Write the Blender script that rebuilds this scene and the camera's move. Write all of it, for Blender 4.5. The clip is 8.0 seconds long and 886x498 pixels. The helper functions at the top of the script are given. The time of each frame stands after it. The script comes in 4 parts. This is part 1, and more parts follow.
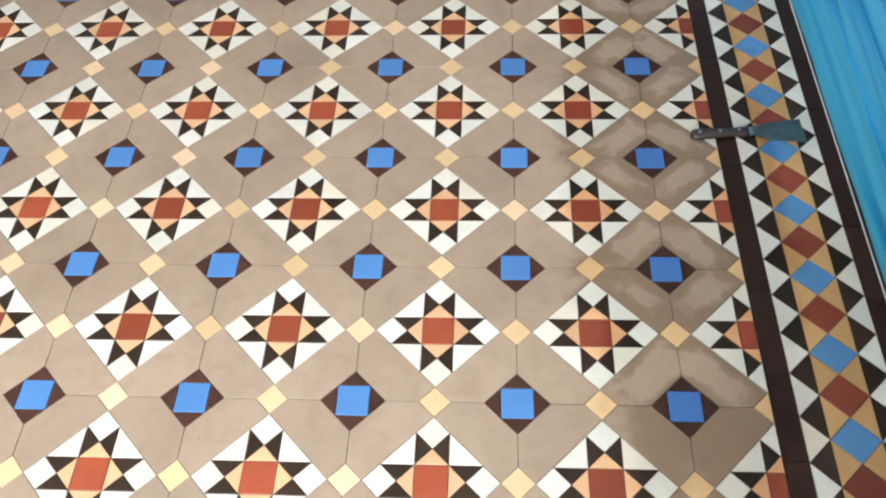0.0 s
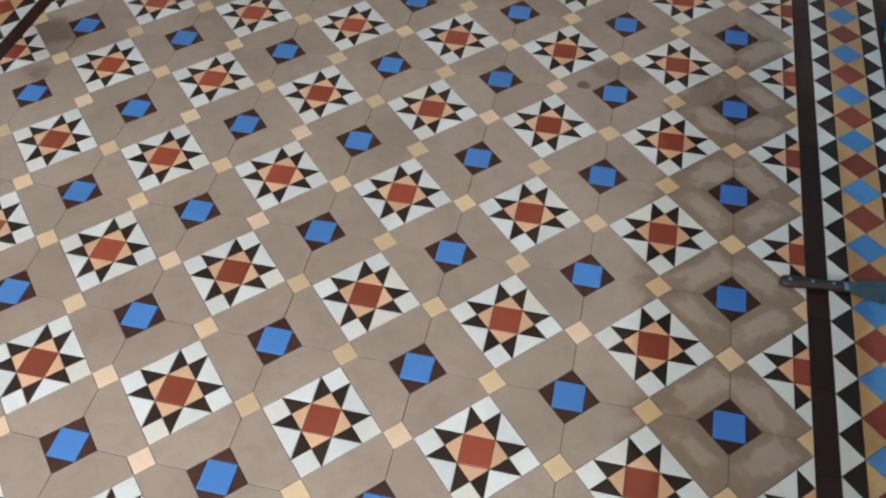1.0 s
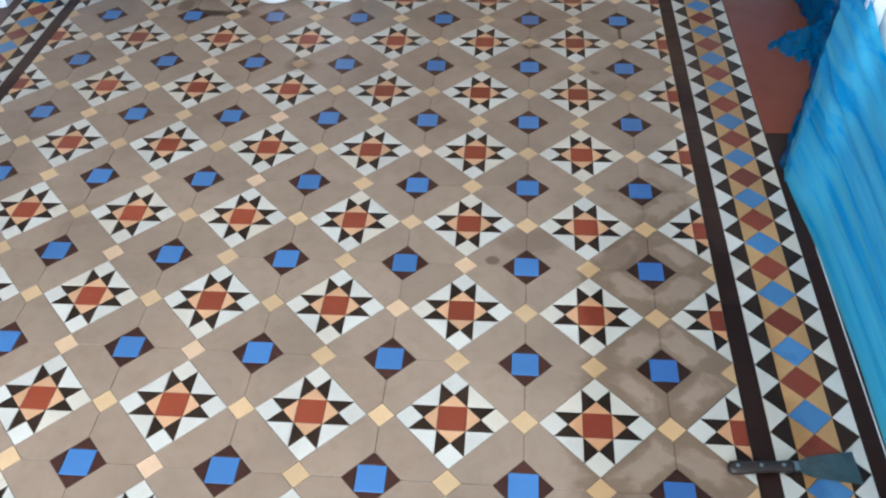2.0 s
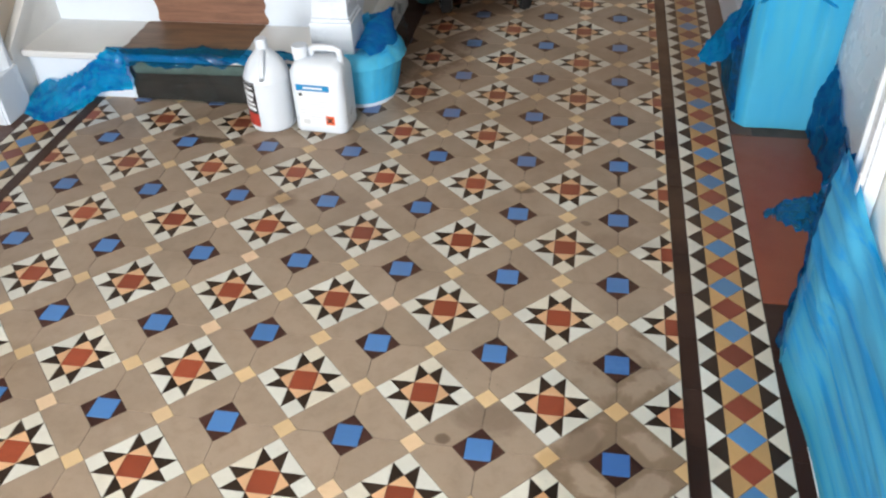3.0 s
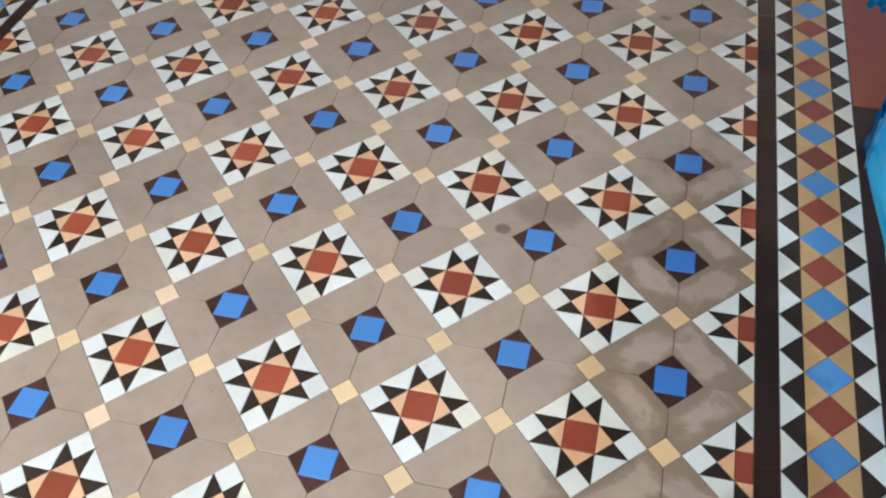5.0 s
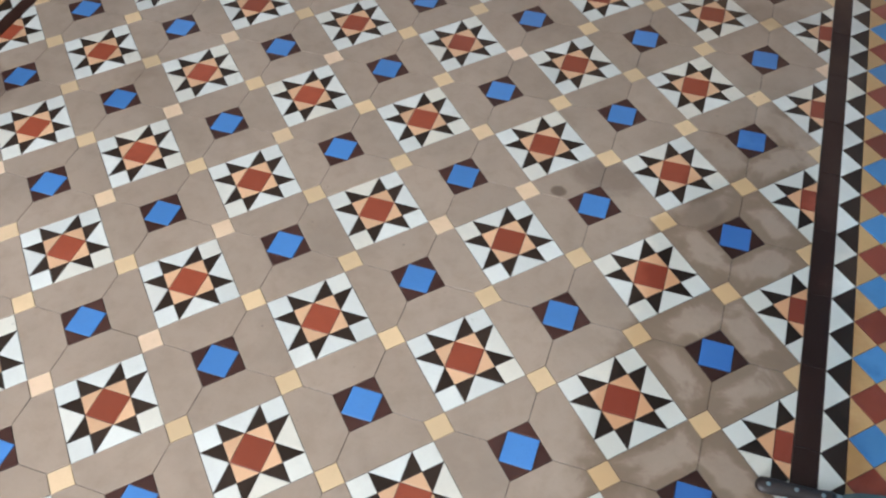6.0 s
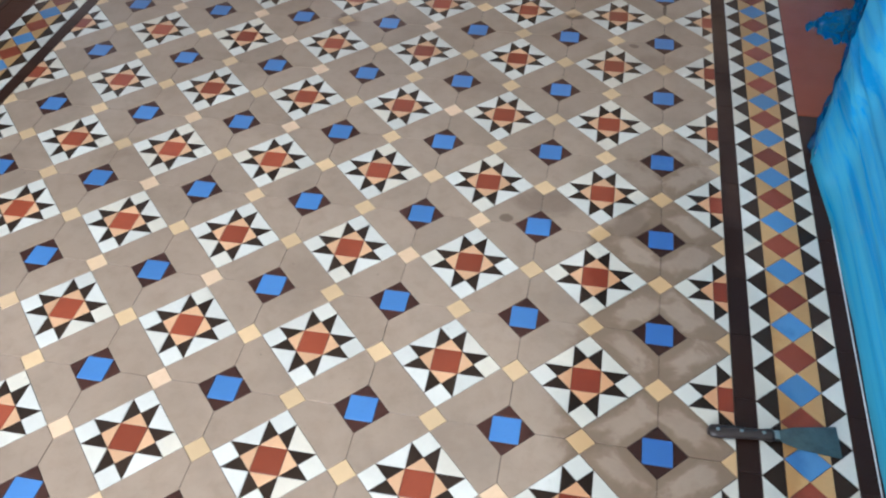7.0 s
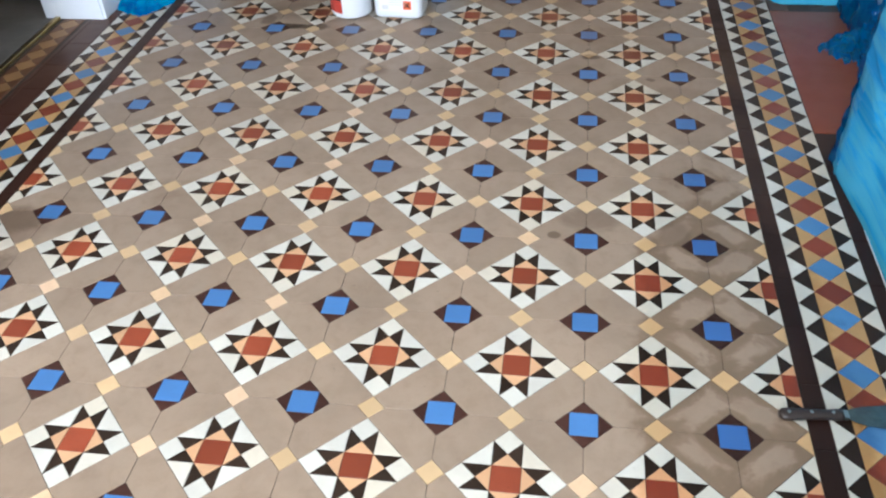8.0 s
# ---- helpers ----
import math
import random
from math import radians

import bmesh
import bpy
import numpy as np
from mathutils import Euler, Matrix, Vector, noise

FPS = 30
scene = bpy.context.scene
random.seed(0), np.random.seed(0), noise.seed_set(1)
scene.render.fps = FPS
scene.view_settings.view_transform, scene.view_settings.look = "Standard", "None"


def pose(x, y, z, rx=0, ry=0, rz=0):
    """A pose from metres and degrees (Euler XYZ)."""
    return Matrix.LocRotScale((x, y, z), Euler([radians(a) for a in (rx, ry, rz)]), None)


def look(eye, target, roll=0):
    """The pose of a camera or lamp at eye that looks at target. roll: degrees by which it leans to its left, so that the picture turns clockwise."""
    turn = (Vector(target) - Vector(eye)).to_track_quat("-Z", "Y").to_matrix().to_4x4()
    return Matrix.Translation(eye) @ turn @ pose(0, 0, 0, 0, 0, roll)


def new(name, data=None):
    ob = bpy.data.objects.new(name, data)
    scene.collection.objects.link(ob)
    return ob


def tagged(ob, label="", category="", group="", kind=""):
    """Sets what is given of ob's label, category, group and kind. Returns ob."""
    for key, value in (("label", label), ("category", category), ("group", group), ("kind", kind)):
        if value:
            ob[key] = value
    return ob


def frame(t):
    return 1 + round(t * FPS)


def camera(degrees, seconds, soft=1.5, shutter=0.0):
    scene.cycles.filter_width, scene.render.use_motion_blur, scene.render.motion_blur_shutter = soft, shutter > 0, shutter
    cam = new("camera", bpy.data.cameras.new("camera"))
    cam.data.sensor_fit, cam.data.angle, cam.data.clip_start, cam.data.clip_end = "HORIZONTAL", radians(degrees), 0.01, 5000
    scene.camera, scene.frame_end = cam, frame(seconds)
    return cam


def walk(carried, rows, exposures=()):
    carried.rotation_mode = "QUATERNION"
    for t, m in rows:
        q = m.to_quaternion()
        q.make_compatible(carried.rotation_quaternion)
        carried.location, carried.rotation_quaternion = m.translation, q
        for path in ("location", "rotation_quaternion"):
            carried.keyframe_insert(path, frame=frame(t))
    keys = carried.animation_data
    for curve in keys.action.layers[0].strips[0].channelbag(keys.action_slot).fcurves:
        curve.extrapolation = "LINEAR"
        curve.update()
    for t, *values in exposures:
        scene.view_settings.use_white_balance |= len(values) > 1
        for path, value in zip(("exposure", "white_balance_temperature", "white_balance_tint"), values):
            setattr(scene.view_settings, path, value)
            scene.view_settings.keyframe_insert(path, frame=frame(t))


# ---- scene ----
cam = camera(55.5, 8.0, soft=2.25)
ROWS = [
    (0.0, -0.4440, -0.7350, 1.2350, 36.36, 2.28, 2.27),
    (0.5, -0.4262, -0.7174, 1.2406, 37.47, 2.04, 13.12),
    (1.0, -0.4185, -0.6015, 1.2703, 39.21, 1.28, 12.99),
    (1.5, -0.4669, -0.4502, 1.2991, 43.83, 1.22, 7.87),
    (2.0, -0.4344, -0.3570, 1.3063, 45.69, 1.78, 4.64),
    (2.2, -0.3967, -0.3007, 1.3160, 47.03, 2.08, 4.50),
    (3.3, -0.2225, -0.0980, 1.3411, 53.08, 3.08, 11.91),
    (3.5, -0.2324, -0.1055, 1.3571, 54.03, 4.31, 13.23),
    (3.7, -0.2321, -0.1100, 1.3505, 55.56, 4.84, 14.59),
    (3.9, -0.2385, -0.1289, 1.3360, 55.58, 4.42, 14.79),
    (4.0, -0.2421, -0.1392, 1.3271, 54.61, 4.20, 14.80),
    (4.5, -0.2614, -0.1459, 1.2653, 47.62, 3.39, 14.15),
    (5.0, -0.2546, -0.1363, 1.2263, 40.65, 3.28, 13.83),
    (5.2, -0.2596, -0.1339, 1.2165, 38.78, 2.35, 14.27),
    (6.3, -0.2952, -0.2104, 1.2415, 38.50, 2.27, 19.68),
    (6.5, -0.3009, -0.2717, 1.2658, 40.60, 2.24, 19.28),
    (7.0, -0.3149, -0.4286, 1.2931, 44.76, 1.58, 10.94),
    (7.4, -0.3243, -0.5169, 1.3172, 48.33, 0.53, 6.54),
    (7.5, -0.3322, -0.5362, 1.2977, 48.47, 1.60, 7.56),
    (8.0, -0.4675, -0.5972, 1.2421, 50.13, 2.37, 7.91),
]
EXPOSURES = [
    (0.0, 0.25, 6200, 10), (0.5, -0.29, 5950, 10), (1.0, -0.40, 5750, 10), (1.5, -0.19, 5550, 10), (2.0, 0.14, 5600, 10), (2.2, 0.21, 5650, 10), (3.3, 0.25, 6900, 10), (3.5, 0.22, 7150, 10),
    (3.9, 0.08, 7350, 10), (4.5, 0.36, 6250, 10), (5.0, 0.27, 5650, 10), (6.3, 0.06, 5600, 10), (7.0, 0.24, 5550, 10), (7.5, 0.34, 6050, 10), (8.0, 0.28, 5850, 10),
]
walk(cam, [(t, pose(x, y, z, rx, ry, rz)) for t, x, y, z, rx, ry, rz in ROWS], EXPOSURES)

# ---- world and light ----
world = bpy.data.worlds.new("world")
scene.world = world
world.use_nodes = True
wn = world.node_tree.nodes
sky = wn.new("ShaderNodeTexSky")
sky.sky_type, sky.sun_disc = "NISHITA", False
sky.sun_elevation, sky.sun_rotation = radians(35), radians(160)
world.node_tree.links.new(sky.outputs[0], wn["Background"].inputs[0])
wn["Background"].inputs[1].default_value = 0.12

sun = bpy.data.lights.new("sun", "SUN")
sun.energy, sun.angle, sun.color = 1.0, radians(12), (1.0, 0.96, 0.9)
new("sun", sun).matrix_world = pose(0, -6, 6, 50, 0, -20)

# daylight of the sky through the open front door, behind the camera
door_light = bpy.data.lights.new("front_door_daylight", "AREA")
door_light.shape, door_light.size, door_light.size_y = "RECTANGLE", 1.1, 2.3
door_light.energy, door_light.color = 210, (0.97, 0.985, 1.0)
new("front_door_daylight", door_light).matrix_world = look((-1.35, -3.1, 1.25), (-1.1, 2.0, 0.6))


# ---- materials ----
def nodes_of(name):
    m = bpy.data.materials.new(name)
    m.use_nodes = True
    nt = m.node_tree
    return m, nt, nt.nodes["Principled BSDF"]


def math_node(nt, op, a, b=None, clamp=False):
    n = nt.nodes.new("ShaderNodeMath")
    n.operation, n.use_clamp = op, clamp
    for i, v in enumerate((a, b)):
        if v is None:
            continue
        if isinstance(v, (int, float)):
            n.inputs[i].default_value = v
        else:
            nt.links.new(v, n.inputs[i])
    return n.outputs[0]


def mix_col(nt, fac, a, b, blend="MIX"):
    n = nt.nodes.new("ShaderNodeMix")
    n.data_type, n.blend_type = "RGBA", blend
    for sock, v in ((n.inputs[0], fac), (n.inputs[6], a), (n.inputs[7], b)):
        if isinstance(v, (int, float)):
            sock.default_value = v
        elif isinstance(v, tuple):
            sock.default_value = (*v, 1.0)
        else:
            nt.links.new(v, sock)
    return n.outputs[2]


def smooth(nt, value, lo, hi, to_lo=0.0, to_hi=1.0):
    n = nt.nodes.new("ShaderNodeMapRange")
    n.interpolation_type = "SMOOTHSTEP"
    nt.links.new(value, n.inputs[0])
    for i, v in ((1, lo), (2, hi), (3, to_lo), (4, to_hi)):
        n.inputs[i].default_value = v
    return n.outputs[0]


def place(nt):
    return nt.nodes.new("ShaderNodeNewGeometry").outputs["Position"]


def noise_node(nt, vec, scale, detail=3.0, rough=0.55, distort=0.0):
    n = nt.nodes.new("ShaderNodeTexNoise")
    n.inputs["Scale"].default_value, n.inputs["Detail"].default_value = scale, detail
    n.inputs["Roughness"].default_value, n.inputs["Distortion"].default_value = rough, distort
    if vec is not None:
        nt.links.new(vec, n.inputs["Vector"])
    return n.outputs[0]


def bump(nt, bsdf, height, strength, dist):
    b = nt.nodes.new("ShaderNodeBump")
    b.inputs["Strength"].default_value, b.inputs["Distance"].default_value = strength, dist
    nt.links.new(height, b.inputs["Height"])
    nt.links.new(b.outputs[0], bsdf.inputs["Normal"])


def piece_random(nt):
    """A number of its own for each tile, alone or joined."""
    a = nt.nodes.new("ShaderNodeObjectInfo").outputs["Random"]
    b = nt.nodes.new("ShaderNodeNewGeometry").outputs["Random Per Island"]
    return math_node(nt, "FRACT", math_node(nt, "ADD", a, b))


# stains on the floor: place, half sizes, strength
STAINS = [(-0.472, 0.945, 0.016, 0.014, 0.7), (-0.385, 1.01, 0.075, 0.05, 0.4), (-0.19, 0.97, 0.05, 0.05, 0.4), (-1.80, 0.88, 0.09, 0.07, 0.55),
          (-1.75, 0.735, 0.05, 0.04, 0.65), (-1.60, 2.085, 0.05, 0.04, 0.95), (-1.42, 2.005, 0.085, 0.024, 1.0), (-1.32, 2.0, 0.05, 0.03, 0.8), (-1.50, 2.05, 0.03, 0.05, 0.6),
          (-0.1326, 1.905, 0.006, 0.045, 0.9), (-0.386, 1.834, 0.03, 0.012, 0.6), (-0.216, 1.70, 0.016, 0.012, 0.6), (-0.40, 1.86, 0.012, 0.03, 0.5),
          (-1.07, 1.75, 0.018, 0.014, 0.6), (-1.0, 1.6, 0.016, 0.016, 0.5)]


# brown dirt left by the work, and shade painted in by the stairs and the machine, over every kind of tile: place, half
# sizes, strength
DIRT_AND_SHADE = [(-0.87, 2.90, 0.25, 0.52, 0.90), (-0.70, 3.20, 0.24, 0.20, 0.88), (-1.32, 2.13, 0.34, 0.09, 0.40), (-1.06, 1.712, 0.05, 0.04, 0.55), (-0.394, 1.836, 0.03, 0.02, 0.6),
        (-0.80, 2.36, 0.08, 0.16, 0.45), (-1.80, 0.86, 0.10, 0.09, 0.30), (-0.13, 1.62, 0.10, 0.05, 0.25)]


def tile_material(name, col, spread=0.16, rough=0.36, grime=0.25, damp=False, hue=None, gloss=0.35):
    m, nt, b = nodes_of(name)
    pos = place(nt)
    rnd = piece_random(nt)
    lo = tuple(c * (1 - spread) for c in col)
    hi = tuple(min(1.0, c * (1 + spread * 0.8)) for c in col)
    c = mix_col(nt, rnd, lo, hi)
    if hue:
        # some pieces fired paler and pinker
        c = mix_col(nt, smooth(nt, math_node(nt, "FRACT", math_node(nt, "MULTIPLY", rnd, 7.3)), 0.55, 0.95), c, hue)
    broad = noise_node(nt, pos, 5.0, 4.0, 0.6)
    c = mix_col(nt, math_node(nt, "MULTIPLY", smooth(nt, broad, 0.45, 0.75), grime), c, tuple(v * 0.62 for v in col))
    fine = noise_node(nt, pos, 160.0, 3.0, 0.7)
    c = mix_col(nt, math_node(nt, "MULTIPLY", smooth(nt, fine, 0.5, 0.8), 0.22), c, tuple(v * 0.6 for v in col))
    # patchy mottling, a few centimetres wide
    mott = smooth(nt, noise_node(nt, pos, 24.0, 5.0, 0.7, 0.4), 0.42, 0.72)
    c = mix_col(nt, math_node(nt, "MULTIPLY", mott, grime * 0.7), c, (col[0] * 0.68, col[1] * 0.64, col[2] * 0.60))
    # small dark pits and chips
    pit = smooth(nt, noise_node(nt, pos, 75.0, 2.0, 0.5), 0.74, 0.80)
    c = mix_col(nt, math_node(nt, "MULTIPLY", pit, 0.55), c, tuple(v * 0.25 for v in col))
    # dull traffic dirt in wide drifts
    drift = smooth(nt, noise_node(nt, pos, 1.7, 5.0, 0.65, 0.5), 0.45, 0.75)
    c = mix_col(nt, math_node(nt, "MULTIPLY", drift, grime * 0.8), c, (col[0] * 0.66, col[1] * 0.62, col[2] * 0.58))
    b.inputs["Specular IOR Level"].default_value = gloss
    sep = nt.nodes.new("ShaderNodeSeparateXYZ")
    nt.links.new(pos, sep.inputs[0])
    # a thin brown tone in patches, stronger towards the far end of the hall
    far_brown = math_node(nt, "MULTIPLY", smooth(nt, sep.outputs[1], 0.9, 2.6), smooth(nt, noise_node(nt, pos, 2.6, 6.0, 0.65, 0.5), 0.30, 0.62))
    c = mix_col(nt, math_node(nt, "MULTIPLY", far_brown, 0.36), c, (0.265, 0.160, 0.088))
    edge = math_node(nt, "MULTIPLY", math_node(nt, "SUBTRACT", noise_node(nt, pos, 11.0, 6.0, 0.65, 0.5), 0.5), 2.6)
    # dirt marks, plus the painted shade near the stairs and machine
    for sx, sy, rx, ry, amount in DIRT_AND_SHADE:
        dx = math_node(nt, "DIVIDE", math_node(nt, "SUBTRACT", sep.outputs[0], sx), rx)
        dy = math_node(nt, "DIVIDE", math_node(nt, "SUBTRACT", sep.outputs[1], sy), ry)
        dd = math_node(nt, "ADD", math_node(nt, "ADD", math_node(nt, "MULTIPLY", dx, dx), math_node(nt, "MULTIPLY", dy, dy)), edge)
        c = mix_col(nt, math_node(nt, "MULTIPLY", smooth(nt, dd, 1.25, 0.2), amount), c, (col[0] * 0.34, col[1] * 0.25, col[2] * 0.19))
    rgh = smooth(nt, broad, 0.3, 0.75, rough - 0.07, rough + 0.1)
    # one stretch of the floor is still drying
    wob = noise_node(nt, pos, 9.0, 4.0, 0.6)
    ex = math_node(nt, "DIVIDE", math_node(nt, "SUBTRACT", sep.outputs[0], -0.10), 0.21)
    ey = math_node(nt, "DIVIDE", math_node(nt, "SUBTRACT", sep.outputs[1], 0.44), 0.80)
    r2 = math_node(nt, "ADD", math_node(nt, "MULTIPLY", ex, ex), math_node(nt, "MULTIPLY", ey, ey))
    r2 = math_node(nt, "ADD", r2, math_node(nt, "MULTIPLY", math_node(nt, "SUBTRACT", wob, 0.5), 1.6))
    zone = smooth(nt, r2, 1.15, 0.75)
    if not damp:
        c = mix_col(nt, math_node(nt, "MULTIPLY", zone, 0.62), c, tuple(0.85 * v ** 1.45 for v in col))
    if damp:
        # drying water marks: wet rims round dry middles
        oc = nt.nodes.new("ShaderNodeTexCoord").outputs["Object"]
        so = nt.nodes.new("ShaderNodeSeparateXYZ")
        nt.links.new(oc, so.inputs[0])
        wob2 = math_node(nt, "MULTIPLY", math_node(nt, "SUBTRACT", noise_node(nt, pos, 10.0, 5.0, 0.62, 0.7), 0.5), 2.2)
        dx = math_node(nt, "DIVIDE", math_node(nt, "ABSOLUTE", so.outputs[0]), 0.082)
        dy = math_node(nt, "DIVIDE", math_node(nt, "ABSOLUTE", so.outputs[1]), 0.036)
        d = math_node(nt, "ADD", math_node(nt, "MAXIMUM", dx, dy), wob2)
        rim = smooth(nt, d, 0.28, 0.84)
        halo = math_node(nt, "MULTIPLY", smooth(nt, d, 0.25, 0.45), smooth(nt, d, 0.60, 0.48))
        wet = math_node(nt, "MULTIPLY", zone, rim)
        c = mix_col(nt, math_node(nt, "MULTIPLY", math_node(nt, "ADD", math_node(nt, "MULTIPLY", wet, 0.70), math_node(nt, "MULTIPLY", zone, 0.22)), 0.76), c, (col[0] * 0.40, col[1] * 0.335, col[2] * 0.25))
        c = mix_col(nt, math_node(nt, "MULTIPLY", math_node(nt, "MULTIPLY", zone, halo), 0.12), c, tuple(v * 1.2 for v in col))
        # brown smudges
        sm = smooth(nt, noise_node(nt, pos, 3.1, 5.0, 0.65, 0.4), 0.60, 0.74)
        c = mix_col(nt, math_node(nt, "MULTIPLY", sm, 0.38), c, (col[0] * 0.52, col[1] * 0.45, col[2] * 0.36))
        # single stains, each with its own ragged outline
        for k, (sx, sy, rx, ry, amount) in enumerate(STAINS):
            dx = math_node(nt, "DIVIDE", math_node(nt, "SUBTRACT", sep.outputs[0], sx), rx)
            dy = math_node(nt, "DIVIDE", math_node(nt, "SUBTRACT", sep.outputs[1], sy), ry)
            dd = math_node(nt, "ADD", math_node(nt, "MULTIPLY", dx, dx), math_node(nt, "MULTIPLY", dy, dy))
            dd = math_node(nt, "ADD", dd, math_node(nt, "MULTIPLY", wob2, 1.3))
            st = math_node(nt, "MULTIPLY", smooth(nt, dd, 1.1, 0.3), amount)
            c = mix_col(nt, st, c, (col[0] * 0.26, col[1] * 0.21, col[2] * 0.17))
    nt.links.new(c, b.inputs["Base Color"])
    nt.links.new(rgh, b.inputs["Roughness"])
    bump(nt, b, noise_node(nt, pos, 220.0, 2.0, 0.6), 0.10, 0.0006)
    return m


def plain(name, col, rough=0.5, spread=0.12, scale=6.0, fine=120.0, bump_d=0.0008, metal=0.0, bump_s=0.25):
    m, nt, b = nodes_of(name)
    pos = place(nt)
    n1 = noise_node(nt, pos, scale, 4.0, 0.6)
    n2 = noise_node(nt, pos, fine, 3.0, 0.65)
    c = mix_col(nt, smooth(nt, n1, 0.3, 0.75), col, tuple(v * (1 - spread) for v in col))
    c = mix_col(nt, math_node(nt, "MULTIPLY", smooth(nt, n2, 0.5, 0.85), 0.5), c, tuple(v * (1 - 1.5 * spread) for v in col))
    nt.links.new(c, b.inputs["Base Color"])
    nt.links.new(smooth(nt, n1, 0.25, 0.8, max(0.02, rough - 0.08), min(1, rough + 0.1)), b.inputs["Roughness"])
    b.inputs["Metallic"].default_value = metal
    bump(nt, b, n2, bump_s, bump_d)
    return m


def wood(name, light, dark, scale=3.0, rough=0.5):
    m, nt, b = nodes_of(name)
    pos = place(nt)
    mp = nt.nodes.new("ShaderNodeMapping")
    mp.inputs["Scale"].default_value = (scale, scale * 14, scale * 14)
    nt.links.new(pos, mp.inputs["Vector"])
    g = noise_node(nt, mp.outputs[0], 1.6, 6.0, 0.65, 0.6)
    broad = noise_node(nt, pos, 7.0, 3.0, 0.6)
    c = mix_col(nt, smooth(nt, g, 0.3, 0.7), light, dark)
    c = mix_col(nt, math_node(nt, "MULTIPLY", smooth(nt, broad, 0.5, 0.75), 0.6), c, tuple(v * 0.6 for v in dark))
    nt.links.new(c, b.inputs["Base Color"])
    b.inputs["Roughness"].default_value = rough
    bump(nt, b, g, 0.25, 0.001)
    return m


def film_material(name, tint, clear, rough=0.12, streak=(30.0, 2.2, 30.0), layers=1.0, through_tint=(0.22, 0.72, 1.0, 1), fold=(0.10, 0.60, 0.86), crease_s=0.35, swirl=1.0):
    """Thin polythene sheet: coloured, glossy, partly see-through, with streaks that paint its doubled folds and their
    shading.
    """
    m, nt, b = nodes_of(name)
    pos = place(nt)
    mp = nt.nodes.new("ShaderNodeMapping")
    mp.inputs["Scale"].default_value = streak
    mp.inputs["Rotation"].default_value = (0.12, 0, 0)
    nt.links.new(pos, mp.inputs["Vector"])
    lay = smooth(nt, noise_node(nt, mp.outputs[0], 1.0, 4.0, 0.6, swirl), 0.42, 0.62)
    c = mix_col(nt, math_node(nt, "MULTIPLY", lay, layers), tint, tuple(t * k for t, k in zip(tint, fold)))
    nt.links.new(c, b.inputs["Base Color"])
    b.inputs["Roughness"].default_value = rough
    b.inputs["IOR"].default_value = 1.5
    crease = nt.nodes.new("ShaderNodeTexNoise")
    crease.noise_type = "RIDGED_MULTIFRACTAL"
    crease.inputs["Scale"].default_value, crease.inputs["Detail"].default_value = 0.9, 4.0
    nt.links.new(mp.outputs[0], crease.inputs["Vector"])
    bump(nt, b, crease.outputs[0], crease_s, 0.004)
    tr = nt.nodes.new("ShaderNodeBsdfTransparent")
    tr.inputs[0].default_value = through_tint
    tl = nt.nodes.new("ShaderNodeBsdfTranslucent")
    nt.links.new(c, tl.inputs[0])
    m1 = nt.nodes.new("ShaderNodeMixShader")
    m1.inputs[0].default_value = 0.35
    nt.links.new(b.outputs[0], m1.inputs[1])
    nt.links.new(tl.outputs[0], m1.inputs[2])
    m2 = nt.nodes.new("ShaderNodeMixShader")
    nt.links.new(smooth(nt, lay, 0.0, 1.0, clear, clear * 0.5), m2.inputs[0])
    nt.links.new(m1.outputs[0], m2.inputs[1])
    nt.links.new(tr.outputs[0], m2.inputs[2])
    nt.links.new(m2.outputs[0], nt.nodes["Material Output"].inputs[0])
    return m


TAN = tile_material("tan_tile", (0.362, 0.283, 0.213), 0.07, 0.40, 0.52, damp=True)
WHITE = tile_material("white_tile", (0.68, 0.69, 0.635), 0.10, 0.34, 0.26, hue=(0.68, 0.64, 0.53))
BLACK = tile_material("black_tile", (0.034, 0.021, 0.014), 0.25, 0.42, 0.2, gloss=0.2)
RED2 = tile_material("border_red_tile", (0.23, 0.05, 0.025), 0.34, 0.38, 0.35)
RED = tile_material("red_tile", (0.30, 0.066, 0.030), 0.30, 0.38, 0.35)
PEACH = tile_material("peach_tile", (0.68, 0.42, 0.24), 0.12, 0.38, 0.2)
THRESH_TAN = tile_material("threshold_tan_tile", (0.36, 0.21, 0.09), 0.2, 0.4, 0.4)
THRESH_BROWN = tile_material("threshold_brown_tile", (0.15, 0.06, 0.03), 0.3, 0.4, 0.4)
YELLOW = tile_material("yellow_tile", (0.68, 0.50, 0.285), 0.16, 0.38, 0.28, hue=(0.78, 0.58, 0.40))
BUFF = tile_material("buff_tile", (0.50, 0.31, 0.13), 0.14, 0.38, 0.25)
BLUE2 = tile_material("border_blue_tile", (0.085, 0.235, 0.47), 0.14, 0.36, 0.2)
BLUE = tile_material("blue_tile", (0.076, 0.215, 0.51), 0.12, 0.36, 0.15)
CHOC = tile_material("chocolate_tile", (0.064, 0.027, 0.020), 0.2, 0.40, 0.25, gloss=0.25)
DARK = tile_material("dark_strip_tile", (0.036, 0.016, 0.011), 0.2, 0.42, 0.25, gloss=0.2)
QUARRY = tile_material("red_quarry_tile", (0.26, 0.060, 0.024), 0.1, 0.42, 0.35)
GROUT = plain("grout", (0.080, 0.062, 0.048), 0.85, 0.3, 9.0, 300.0)
WALLPAINT = plain("white_wall_paint", (0.80, 0.79, 0.76), 0.6, 0.04, 2.0, 300.0, 0.0005)
